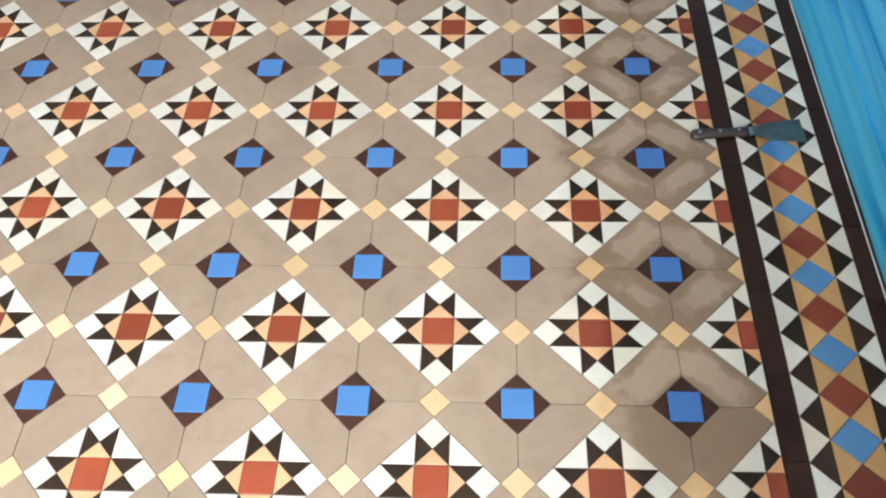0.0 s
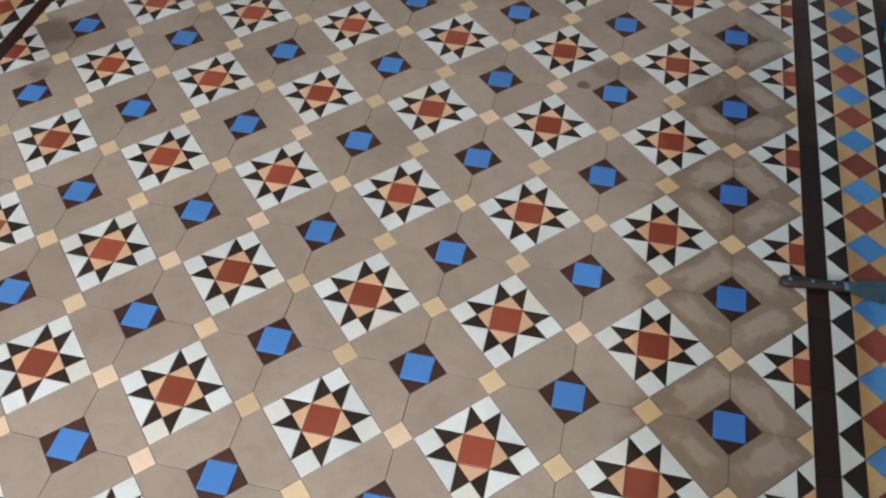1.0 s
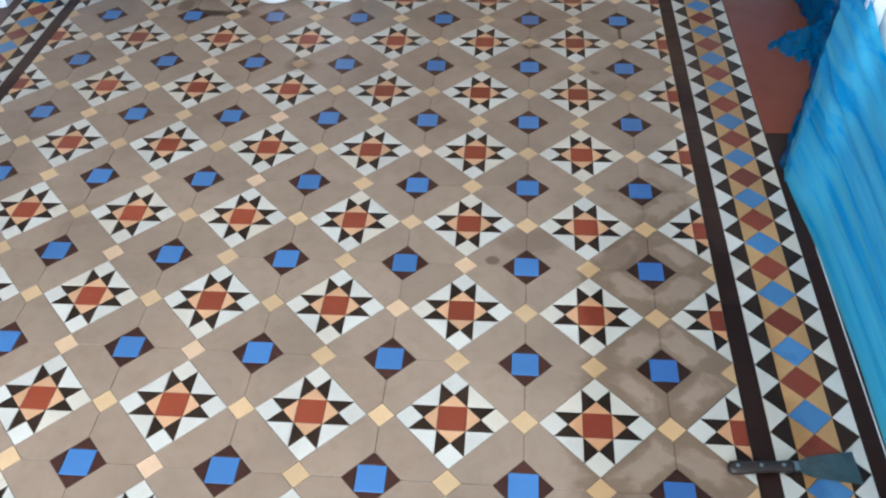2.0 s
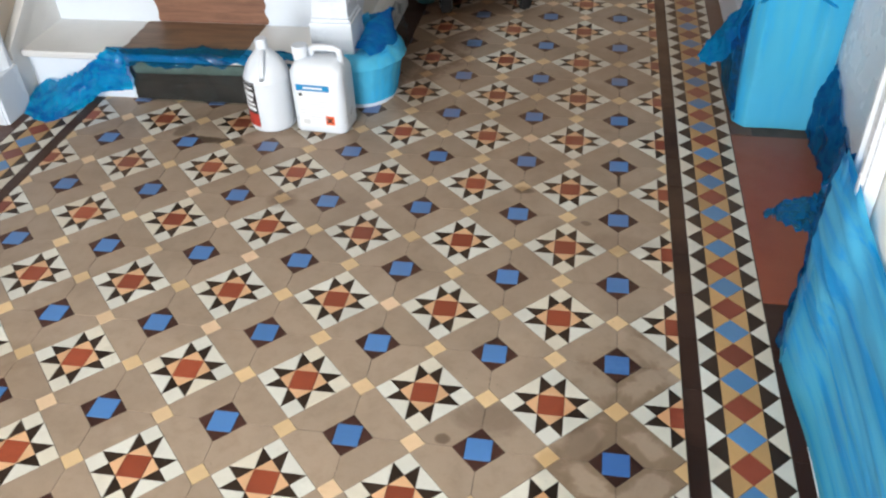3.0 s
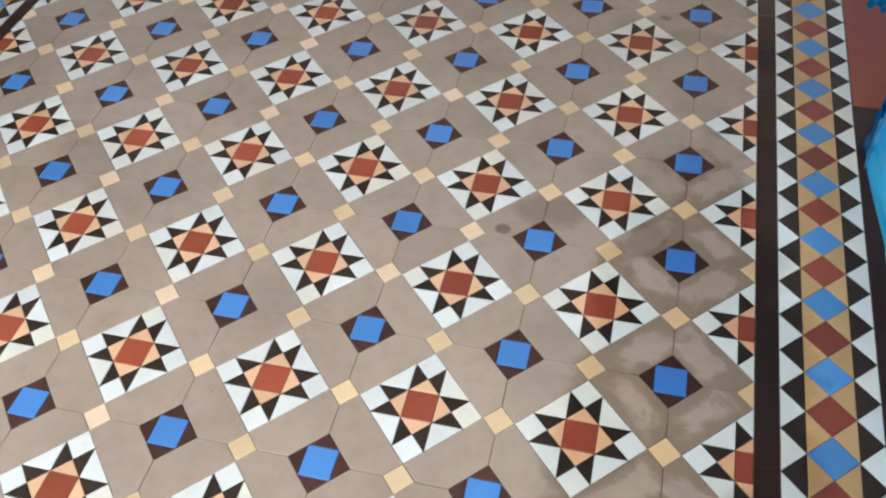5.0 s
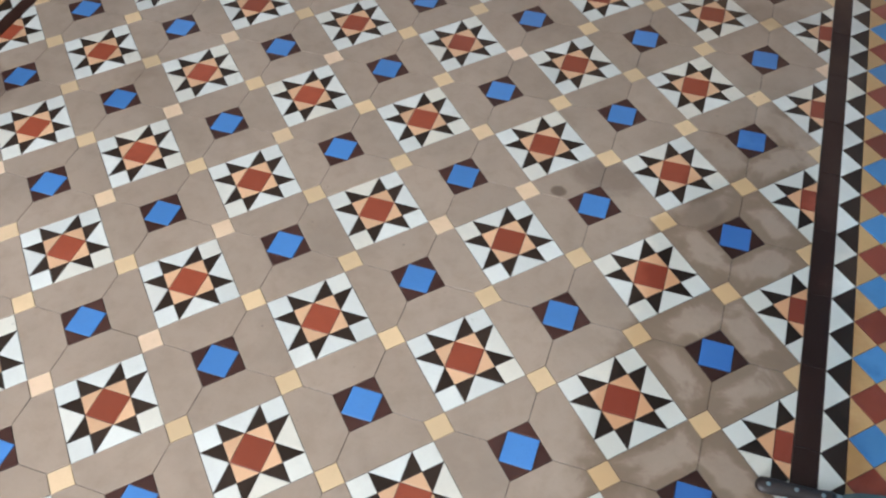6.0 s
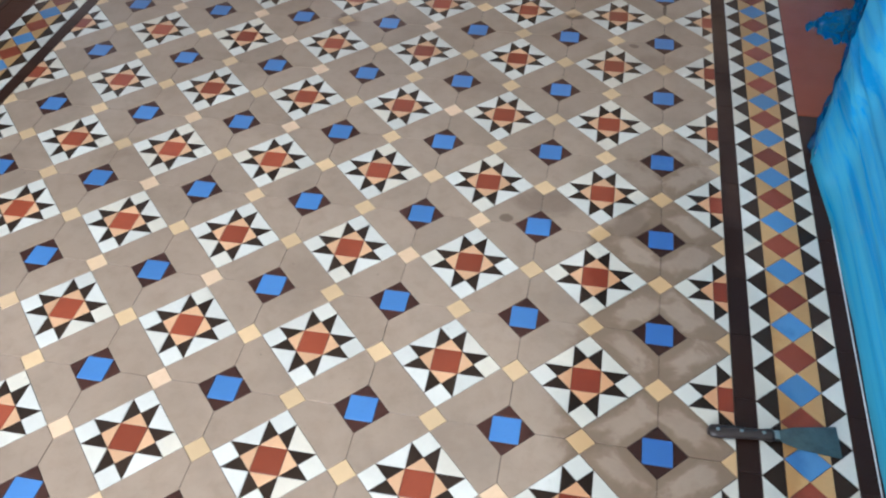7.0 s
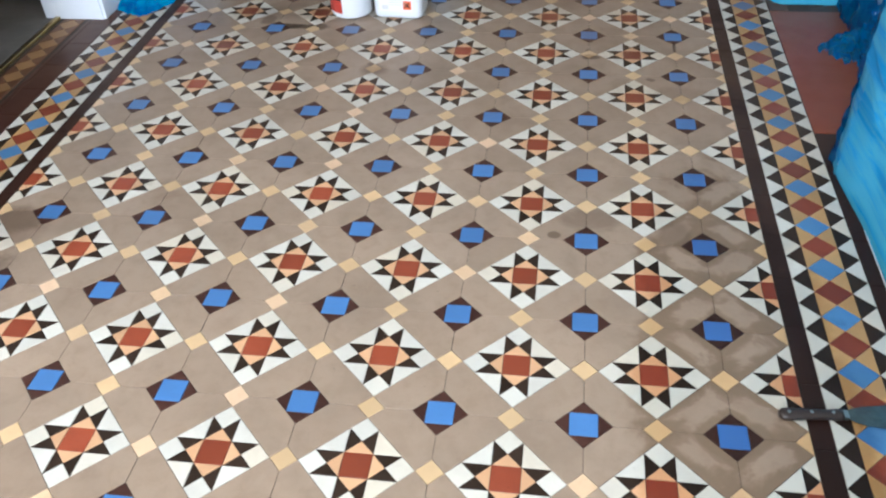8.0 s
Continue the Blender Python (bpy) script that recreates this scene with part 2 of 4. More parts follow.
BEIGE = plain("beige_wall_paint", (0.62, 0.54, 0.45), 0.65, 0.06, 2.0, 300.0, 0.0005)
GLOSS = plain("white_gloss_paint", (0.70, 0.765, 0.84), 0.28, 0.05, 3.0, 60.0, 0.0006)
TREADPAINT = plain("cream_worn_paint", (0.715, 0.715, 0.70), 0.38, 0.08, 4.0, 60.0, 0.0006)
BAREWOOD_RED = wood("bare_riser_wood", (0.265, 0.132, 0.08), (0.155, 0.072, 0.044))
BAREWOOD = wood("bare_stair_wood", (0.235, 0.145, 0.085), (0.14, 0.08, 0.046))
DARKWOOD = wood("dark_riser_wood", (0.046, 0.041, 0.037), (0.026, 0.022, 0.020), rough=0.22)
CARPET = plain("grey_carpet", (0.20, 0.185, 0.165), 0.95, 0.25, 8.0, 500.0, 0.003, bump_s=0.6)
BRASS = plain("brass", (0.55, 0.40, 0.16), 0.35, 0.2, 20.0, 200.0, metal=1.0)
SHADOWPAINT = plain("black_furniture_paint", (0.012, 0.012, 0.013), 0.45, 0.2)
FILM = film_material("blue_film", (0.15, 0.70, 0.94), 0.34, 0.14, (26.0, 0.7, 26.0), 0.9, fold=(0.08, 0.54, 0.84), crease_s=0.4, swirl=0.1)
FILM_DEEP = film_material("blue_film_bunched", (0.004, 0.46, 0.80), 0.42, 0.05, (13.0, 13.0, 13.0), 1.0, (0.04, 0.60, 0.93, 1), fold=(0.1, 0.36, 0.58), crease_s=0.9)
FILM_THIN = film_material("blue_film_single_layer", (0.004, 0.17, 0.34), 0.66, 0.05, (5.0, 26.0, 26.0), 1.0, (0.05, 0.45, 0.80, 1), fold=(0.1, 0.45, 0.6), crease_s=0.8)
FILM_FOLD = film_material("blue_film_doubled", (0.02, 0.40, 0.72), 0.45, 0.08, (12.0, 12.0, 12.0), 0.8, (0.10, 0.66, 0.95, 1))
# many layers, with the recess's shade worked into the blue as well
FILM_DARK = film_material("blue_film_many_layers", (0.002, 0.15, 0.37), 0.38, 0.06, (22.0, 22.0, 22.0), 1.0, (0.03, 0.33, 0.66, 1), fold=(0.1, 0.40, 0.60), crease_s=0.9)
FILM_WISP = film_material("blue_film_wisp", (0.003, 0.20, 0.46), 0.62, 0.06, (30.0, 30.0, 30.0), 1.0, (0.06, 0.40, 0.72, 1), fold=(0.1, 0.40, 0.60), crease_s=0.9)
FILM_BLUE = film_material("blue_film_gathered", (0.002, 0.24, 0.56), 0.34, 0.06, (11.0, 11.0, 11.0), 1.0, (0.03, 0.45, 0.85, 1), fold=(0.1, 0.48, 0.68), crease_s=0.8)
# upright colour streaks paint in the shading of the wrap's folds
FILM_WRAP = film_material("blue_film_stretched", (0.14, 0.69, 0.95), 0.30, 0.1, (13.0, 13.0, 1.4), 0.7, fold=(0.10, 0.68, 0.92), crease_s=0.6, swirl=0.2)
FILM_COLOURLESS = film_material("colourless_film", (0.08, 0.09, 0.09), 0.95, 0.06, (16.0, 16.0, 16.0), 0.5, (0.88, 0.91, 0.91, 1), fold=(0.6, 0.6, 0.6), crease_s=1.0)
TAPE = plain("white_masking_tape", (0.78, 0.79, 0.78), 0.5, 0.08, 30.0, 200.0)
# darker copy of the teal, with the machine's shadow put into its colour
TEAL_SHADED = plain("dark_teal_enamel", (0.006, 0.05, 0.062), 0.4, 0.2, 12.0, 100.0)
FILM_CLEAR = plain("clear_greenish_film", (0.10, 0.16, 0.15), 0.2, 0.3, 20.0, 60.0, 0.001)
HDPE = plain("white_plastic", (0.68, 0.735, 0.80), 0.35, 0.03, 10.0, 80.0, 0.0004)
INK_BLACK = plain("black_print", (0.02, 0.02, 0.022), 0.4, 0.1)
INK_GREY = plain("grey_print", (0.60, 0.63, 0.66), 0.45, 0.1)
INK_BLUE = plain("blue_print", (0.002, 0.21, 0.48), 0.4, 0.1)
INK_RED = plain("red_print", (0.45, 0.05, 0.035), 0.4, 0.1)
INK_ORANGE = plain("orange_print", (0.75, 0.13, 0.04), 0.4, 0.05)
INK_GREEN = plain("green_print", (0.35, 0.62, 0.25), 0.4, 0.05)
PAPER = plain("label_paper", (0.74, 0.77, 0.80), 0.45, 0.04)
STEEL = plain("brushed_steel", (0.34, 0.44, 0.46), 0.30, 0.25, 25.0, 200.0, metal=1.0)
BLADE = plain("tarnished_steel", (0.15, 0.205, 0.20), 0.42, 0.35, 25.0, 200.0, metal=0.85)
CHROME = plain("chrome_tube", (0.70, 0.70, 0.70), 0.18, 0.1, 20.0, 200.0, metal=1.0)
HANDLEWOOD = plain("dark_handle", (0.026, 0.018, 0.016), 0.35, 0.3, 40.0, 200.0)
RUBBER = plain("black_rubber", (0.008, 0.008, 0.009), 0.82, 0.3, 20.0, 200.0)
TEAL = plain("teal_enamel", (0.010, 0.13, 0.17), 0.35, 0.2, 12.0, 100.0)


# ---- mesh helpers ----
def finish(bm, name, mat, soft_shade=False):
    bmesh.ops.recalc_face_normals(bm, faces=bm.faces)
    me = bpy.data.meshes.new(name)
    bm.to_mesh(me)
    bm.free()
    me.materials.append(mat)
    if soft_shade:
        for p in me.polygons:
            p.use_smooth = True
    return me


def part(name, bm, mat, parent=None, label="", soft_shade=False):
    ob = new(name, finish(bm, name, mat, soft_shade))
    if parent is not None:
        ob.parent = parent
    if label:
        tagged(ob, label)
    return ob


def thing(name, label, category, group="", kind="", at=(0, 0, 0), turn=0.0):
    ob = new(name)
    ob.empty_display_size = 0.05
    ob.matrix_world = pose(*at, 0, 0, turn)
    return tagged(ob, label, category, group, kind)


def box_into(bm, lo, hi, bev=0.0):
    made = bmesh.ops.create_cube(bm, size=1.0)["verts"]
    for v in made:
        v.co = Vector([lo[i] + (hi[i] - lo[i]) * (v.co[i] + 0.5) for i in range(3)])
    if bev:
        es = list({e for v in made for e in v.link_edges})
        bmesh.ops.bevel(bm, geom=es, offset=bev, segments=2, profile=0.5, affect="EDGES")
    return bm


def box(lo, hi, bev=0.0):
    return box_into(bmesh.new(), lo, hi, bev)


def boxes(*pairs, bev=0.0):
    bm = bmesh.new()
    for lo, hi in pairs:
        one = box(lo, hi, bev)
        me = bpy.data.meshes.new("tmp")
        one.to_mesh(me)
        one.free()
        bm.from_mesh(me)
        bpy.data.meshes.remove(me)
    return bm


def extrude_profile(profile, axis_from, axis_to, to_world):
    """A closed profile (list of 2D points) swept straight from axis_from to axis_to; to_world(a, p, q) gives the place."""
    bm = bmesh.new()
    r0 = [bm.verts.new(to_world(axis_from, p, q)) for p, q in profile]
    r1 = [bm.verts.new(to_world(axis_to, p, q)) for p, q in profile]
    n = len(profile)
    for i in range(n):
        bm.faces.new((r0[i], r0[(i + 1) % n], r1[(i + 1) % n], r1[i]))
    bm.faces.new(r0[::-1])
    bm.faces.new(r1)
    return bm


def lathe(profile, segs=40, squash=(1.0, 1.0)):
    bm = bmesh.new()
    rings = []
    for r, z in profile:
        rings.append([bm.verts.new((r * squash[0] * math.cos(2 * math.pi * k / segs), r * squash[1] * math.sin(2 * math.pi * k / segs), z)) for k in range(segs)])
    for a, b in zip(rings, rings[1:]):
        for k in range(segs):
            bm.faces.new((a[k], a[(k + 1) % segs], b[(k + 1) % segs], b[k]))
    bm.faces.new(rings[0][::-1])
    bm.faces.new(rings[-1])
    return bm


def tube(points, radius, segs=12):
    """A round bar along a line of points."""
    bm = bmesh.new()
    pts = [Vector(p) for p in points]
    rings = []
    for i, p in enumerate(pts):
        d = (pts[min(i + 1, len(pts) - 1)] - pts[max(i - 1, 0)]).normalized()
        q = d.to_track_quat("Z", "Y")
        rings.append([bm.verts.new(p + q @ Vector((radius * math.cos(2 * math.pi * k / segs), radius * math.sin(2 * math.pi * k / segs), 0))) for k in range(segs)])
    for a, b in zip(rings, rings[1:]):
        for k in range(segs):
            bm.faces.new((a[k], a[(k + 1) % segs], b[(k + 1) % segs], b[k]))
    bm.faces.new(rings[0][::-1])
    bm.faces.new(rings[-1])
    return bm


def sheet(nu, nv, place_at, rough=0.0, scale=20.0, seed=0.0, stretch=1.0):
    """A crumpled thin sheet over a grid; place_at(u, v) gives the place for u, v from 0 to 1."""
    bm = bmesh.new()
    g = []
    for i in range(nu + 1):
        row = []
        for j in range(nv + 1):
            p = Vector(place_at(i / nu, j / nv))
            if rough:
                # sharp creases: sums of folded noise
                q = Vector((p.x, p.y * stretch, p.z)) * scale + Vector((seed, seed * 1.7, -seed))
                d = Vector((0, 0, 0))
                for f, w in ((0.5, 1.0), (1.1, 0.55), (2.4, 0.25), (5.0, 0.10)):
                    for ax in range(3):
                        d[ax] += w * (abs(noise.noise(q * f + Vector((ax * 31.0, f * 7, ax * 5.0)))) * 2.6 - 0.6)
                p = p + d * rough
            row.append(bm.verts.new(p))
        g.append(row)
    for i in range(nu):
        for j in range(nv):
            bm.faces.new((g[i][j], g[i + 1][j], g[i + 1][j + 1], g[i][j + 1]))
    return bm


def structure(name, bm, mat, label, category="", soft_shade=False):
    return tagged(part(name, bm, mat, None, "", soft_shade), label, category or name.split("_")[0], "", "structure")


# ---- the large structure ----
A = 0.2652            # repeat of the floor pattern
U = A / (5 * math.sqrt(2))   # side of the small square tiles
HALL_LEFT, HALL_RIGHT, HALL_END, HALL_FRONT, TOP = -2.13, 0.262, 5.7, -3.2, 2.75

floor = structure("floor", boxes(((-2.6, HALL_FRONT, -0.06), (0.62, HALL_END, -0.0022))), GROUT, "Victorian geometric tiled hall floor with star pattern and borders", "floor")
ceiling = structure("ceiling", box((-4.6, HALL_FRONT - 0.2, TOP), (0.8, HALL_END + 0.2, TOP + 0.1)), WALLPAINT, "plain white painted plaster hall ceiling", "ceiling")
# the wall beside the camera, with the doorway in it
structure("wall_east", boxes(((HALL_RIGHT, HALL_FRONT, -0.05), (0.62, 1.285, TOP))), WALLPAINT, "white painted plaster wall beside a doorway", "wall")
structure("wall_east_lintel", boxes(((HALL_RIGHT + 0.02, 1.285, 2.08), (0.62, 2.27, TOP))), WALLPAINT, "white painted plaster above the doorway", "wall")
structure("wall_east_far", boxes(((0.272, 2.27, -0.05), (0.62, HALL_END, TOP))), WALLPAINT, "white painted plaster wall further along the hall", "wall")
structure("wall_west", boxes(((-2.33, HALL_FRONT, -0.05), (HALL_LEFT, 1.02, TOP)), ((-2.33, 1.02, 2.08), (HALL_LEFT, 2.04, TOP)), ((-2.33, 2.04, -0.05), (HALL_LEFT, HALL_END, TOP))), BEIGE, "beige painted plaster wall beside the stairs", "wall")
structure("wall_end", boxes(((-2.33, HALL_END, -0.05), (0.62, HALL_END + 0.15, TOP))), BEIGE, "plain painted wall closing the hall", "wall")
structure("wall_front", boxes(((-2.33, HALL_FRONT - 0.15, -0.05), (-1.95, HALL_FRONT, TOP)), ((-0.75, HALL_FRONT - 0.15, -0.05), (0.62, HALL_FRONT, TOP)), ((-1.95, HALL_FRONT - 0.15, 2.45), (-0.75, HALL_FRONT, TOP))), WALLPAINT, "front wall with the open front doorway", "wall")
structure("ground", boxes(((-60, -80, -0.12), (60, HALL_FRONT, -0.07))), plain("paving", (0.25, 0.24, 0.22), 0.8, 0.2, 1.0, 40.0), "grey paved ground outside the front door", "ground")
# unseen blocker behind the camera, added to shade the hall's right side
structure("wall_vestibule", boxes(((-0.56, -1.15, -0.05), (HALL_RIGHT, -1.03, 0.92))), WALLPAINT, "unseen half-height blocker added to shade the right side of the floor", "wall")
# the side room behind the left doorway
structure("floor_side_room", boxes(((-4.6, 0.2, -0.05), (-2.285, 4.2, 0.002))), CARPET, "grey-brown carpet in the dim side room", "floor")
structure("wall_side_room", boxes(((-4.75, 0.05, -0.05), (-4.6, 4.35, TOP)), ((-4.6, 0.05, -0.05), (-2.33, 0.2, TOP)), ((-4.6, 4.2, -0.05), (-2.33, 4.35, TOP))), BEIGE, "dim walls of the side room", "wall")
# closed door in the right doorway
structure("wall_east_back", boxes(((0.60, 1.285, -0.05), (0.66, 2.27, 2.08))), WALLPAINT, "plain wall behind the doorway", "wall")

# skirting boards
SKIRT = [(0, 0), (0.020, 0), (0.020, 0.15), (0.015, 0.165), (0.015, 0.185), (0.007, 0.205), (0, 0.21)]
structure("baseboard_east", extrude_profile(SKIRT, HALL_FRONT, 1.157, lambda a, p, q: (HALL_RIGHT - p, a, q)), GLOSS, "white gloss moulded skirting board", "baseboard")
structure("baseboard_east_far", extrude_profile(SKIRT, 2.42, 3.52, lambda a, p, q: (0.272 - p, a, q)), GLOSS, "white gloss moulded skirting board", "baseboard")
structure("baseboard_east_end", extrude_profile(SKIRT, 3.66, HALL_END, lambda a, p, q: (0.272 - p, a, q)), GLOSS, "white gloss moulded skirting board", "baseboard")
structure("baseboard_west", extrude_profile(SKIRT, HALL_FRONT, 0.88, lambda a, p, q: (HALL_LEFT + p, a, q)), GLOSS, "white gloss moulded skirting board", "baseboard")

# a moulded architrave: width w (away from the opening), thickness outward
ARCH = [(0, 0), (0, 0.012), (0.012, 0.016), (0.02, 0.016), (0.026, 0.010), (0.056, 0.010), (0.064, 0.017), (0.070, 0.017),
        (0.078, 0.022), (0.092, 0.030), (0.104, 0.030), (0.110, 0.024), (0.118, 0.024), (0.118, 0)]


def door_frame(name, label, face, out, edge, away, reveal_to, head):
    """Jamb lining, architrave and plinth block of one upright of a doorway. face: the wall's plane in x, out: towards the hall,
    edge: the jamb's y, away: from the opening, reveal_to: x of the lining's far side."""
    t = thing(name, label, "door frame", "door frames", at=(face, edge, 0))
    def loc(bm):
        bmesh.ops.translate(bm, verts=bm.verts, vec=(-face, -edge, 0))
        return bm
    lo, hi = sorted((face + out * 0.004, reveal_to))
    y0, y1 = sorted((edge - away * 0.002, edge + away * 0.022))
    part("jamb_lining", loc(box((lo, y0, 0.0), (hi, y1, head), 0.002)), GLOSS, t)
    part("architrave", loc(extrude_profile(ARCH, 0.15, head + 0.06, lambda a, p, q: (face + out * (q + 0.004), edge + away * (p + 0.004), a))), GLOSS, t, "fluted white architrave moulding")
    lo, hi = sorted((face + out * 0.002, face + out * 0.04))
    y0, y1 = sorted((edge - away * 0.004, edge + away * 0.128))
    part("plinth_block", loc(box((lo, y0, 0.0), (hi, y1, 0.155), 0.003)), GLOSS, t, "square white plinth block")
    lo, hi = sorted((reveal_to, face + out * 0.03))
    y0, y1 = sorted((edge - away * 0.010, edge + away * 0.01))
    part("jamb_foot", loc(box((lo, y0, 0.0), (hi, y1, 0.125), 0.003)), GLOSS, t)
    return t


door_frame("door_frame", "white gloss door frame with plinth block beside the stairs", HALL_LEFT, 1, 2.03, 1, -2.32, 2.05)
door_frame("door_frame", "white gloss door frame at the near side of the side room", HALL_LEFT, 1, 1.03, -1, -2.32, 2.05)
door_frame("door_frame", "white gloss door frame, foot wrapped in blue film", 0.262, -1, 2.275, 1, 0.45, 2.05)
door_frame("door_frame", "white gloss door frame, foot hidden behind blue film", HALL_RIGHT, -1, 1.285, -1, 0.45, 2.05)
door_frame("door_frame", "white gloss door frame further along the hall", 0.262, -1, 3.535, 1, 0.30, 2.05)

# recessed panelled door of the right doorway
d = thing("door_1", "white painted panelled door, closed, in the recess", "door", kind="structure", at=(0.46, 1.29, 0.02))
part("leaf", box((0, 0, 0), (0.04, 0.97, 2.03), 0.003), GLOSS, d)
for zz, hh in ((0.22, 0.62), (1.0, 0.85)):
    for yy in (0.12, 0.54):
        part("panel", box((-0.008, yy, zz), (0.0, yy + 0.31, zz + hh), 0.003), GLOSS, d)
part("knob", lathe([(0.012, 0), (0.012, 0.03), (0.026, 0.04), (0.028, 0.055), (0.015, 0.065)], 20), BRASS, d, "brass door knob").matrix_local = pose(0, 0.9, 0.98, 0, -90, 0)

# threshold strips of the left doorway
structure("trim_threshold", box((-2.284, 1.03, -0.002), (-2.264, 2.03, 0.009), 0.003), BRASS, "worn brass carpet threshold strip", "trim")

# ---- the stairs ----
RISE, GOING, S0 = 0.172, 0.237, 2.25
SL, SR = -2.128, -1.0
stairs = thing("staircase", "white painted wooden staircase with worn bare wood down its middle", "staircase", at=(SL, S0, 0))


def rel(bm, o=(SL, S0, 0)):
    bmesh.ops.translate(bm, verts=bm.verts, vec=(-o[0], -o[1], -o[2]))
    return bm


NOSE = [(-0.026, -0.014), (-0.029, -0.007), (-0.026, -0.001), (-0.02, 0.0), (GOING + 0.012, 0.0), (GOING + 0.012, -0.028), (0.006, -0.028), (0.0, -0.034), (-0.006, -0.028), (-0.02, -0.026), (-0.026, -0.02)]
NSTEPS = 12
for k in range(NSTEPS):
    y0, z0 = S0 + k * GOING, k * RISE
    left, right = SL, (SR if k else -0.985)
    part("riser", rel(boxes(((left, y0, z0 - 0.004 if k else -0.004), (right, y0 + 0.016, z0 + RISE - 0.026)))), GLOSS, stairs)
    part("tread", rel(extrude_profile(NOSE, left, right, lambda a, p, q: (a, y0 + p, z0 + RISE + q))), TREADPAINT, stairs)


def ragged(x0, x1, at, n=26, amp=0.010, seed=0.0, thick=0.0025):
    """A thin board with ragged side edges. at(x, v, lift): v from 0 to 1 along its length."""
    bm = bmesh.new()
    rows = []
    for j in range(n + 1):
        v = j / n
        l = x0(v) if callable(x0) else x0
        r = x1(v) if callable(x1) else x1
        l += amp * noise.noise(Vector((seed, v * 5, 0))) + amp * 0.5 * noise.noise(Vector((seed, v * 19, 3)))
        r += amp * noise.noise(Vector((seed + 9, v * 5, 0))) + amp * 0.5 * noise.noise(Vector((seed + 9, v * 19, 3)))
        rows.append([bm.verts.new(at(x, v, h)) for h in (0.0, thick) for x in (l, l + (r - l) / 3, l + 2 * (r - l) / 3, r)])
    for a, b in zip(rows, rows[1:]):
        for i in range(3):
            bm.faces.new((a[4 + i], a[5 + i], b[5 + i], b[4 + i]))
        bm.faces.new((a[0], a[4], b[4], b[0]))
        bm.faces.new((a[7], a[3], b[3], b[7]))
    return bm


for k in range(6):
    y0, z0 = S0 + k * GOING, k * RISE
    zt = z0 + RISE
    wl, wr = -1.765 + 0.012 * (k % 2), -1.340 + 0.008 * (k % 3)
    part("bare_tread_wood", rel(ragged((lambda v: wl - 0.03 * (1 - v) ** 2 + 0.035 * v) if k else wl, wr, lambda x, v, h: (x, y0 - 0.027 + v * (GOING + 0.024), zt + 0.0006 + h), seed=k * 3.1)), BAREWOOD, stairs, "bare brown wood where a runner lay")
    if k:
        part("bare_nosing_wood", rel(ragged(wl - 0.03, wr + 0.004, lambda x, v, h: (x, y0 - 0.0295 - h, zt - 0.024 + v * 0.024), n=6, seed=k * 3.1)), BAREWOOD, stairs)
        part("bare_riser_wood", rel(ragged(lambda v: wl + 0.028 - 0.055 * v ** 3, wr, lambda x, v, h: (x, y0 - 0.0008 - h, z0 + 0.004 + v * (RISE - 0.034)), n=14, seed=k * 3.1 + 1)), BAREWOOD_RED, stairs, "bare reddish brown wood riser")
part("bare_riser_wood", rel(ragged(-1.745, -0.99, lambda x, v, h: (x, S0 - 0.0008 - h, 0.001 + v * 0.143), n=14, seed=40, thick=0.004)), DARKWOOD, stairs, "dark stained bare bottom riser")

# skirting string up the wall
slope = RISE / GOING
part("wall_string", rel(extrude_profile([(2.16, 0.0), (2.16, 0.175), (2.16 + 11 * GOING, 0.175 + 11 * RISE), (2.16 + 11 * GOING, 11 * RISE - 0.3), (2.45, 0.0)], SL, SL + 0.018, lambda a, p, q: (a, p, q))), TREADPAINT, stairs, "cream painted wall string")
part("string_bead", rel(extrude_profile([(2.16, 0.165), (2.16, 0.200), (2.16 + 11 * GOING, 0.200 + 11 * RISE), (2.16 + 11 * GOING, 0.165 + 11 * RISE)], SL, SL + 0.03, lambda a, p, q: (a, p, q))), TREADPAINT, stairs, "moulded cap of the string")
# outer string and the panelled side below it
part("outer_string", rel(extrude_profile([(2.38, 0.17), (2.38, 0.40), (2.38 + 10.5 * GOING, 0.40 + 10.5 * RISE), (2.38 + 10.5 * GOING, 0.06 + 10.5 * RISE)], -1.03, -0.992, lambda a, p, q: (a, p, q))), GLOSS, stairs, "white outer string board")
part("side_panel", rel(extrude_profile([(2.40, 0.0), (2.40, 0.22), (3.12, 0.22 + 0.72 * slope), (3.12, 0.0)], -1.02, -1.002, lambda a, p, q: (a, p, q))), TREADPAINT, stairs, "cream painted panelling under the stairs")
part("side_skirting", rel(extrude_profile(SKIRT, 2.46, 3.12, lambda a, p, q: (-1.002 + p, a, q * 0.8))), TREADPAINT, stairs)

# rounded end of the bottom step
def half_round(r, z0, z1, n=24):
    bm = bmesh.new()
    pts = [(-0.03, -r)] + [(r * math.sin(math.pi * i / n) , -r * math.cos(math.pi * i / n)) for i in range(n + 1)] + [(-0.03, r)]
    a = [bm.verts.new((x, y, z0)) for x, y in pts]
    b = [bm.verts.new((x, y, z1)) for x, y in pts]
    for i in range(len(pts)):
        j = (i + 1) % len(pts)
        bm.faces.new((a[i], a[j], b[j], b[i]))
    bm.faces.new(a[::-1])
    bm.faces.new(b)
    return bm


BULL = (-0.985, 2.365, 0)
e = part("bullnose_riser", half_round(0.112, -0.003, RISE - 0.028), GLOSS, stairs, "rounded white end of the bottom step")
e.matrix_local = pose(BULL[0] - SL, BULL[1] - S0, 0)
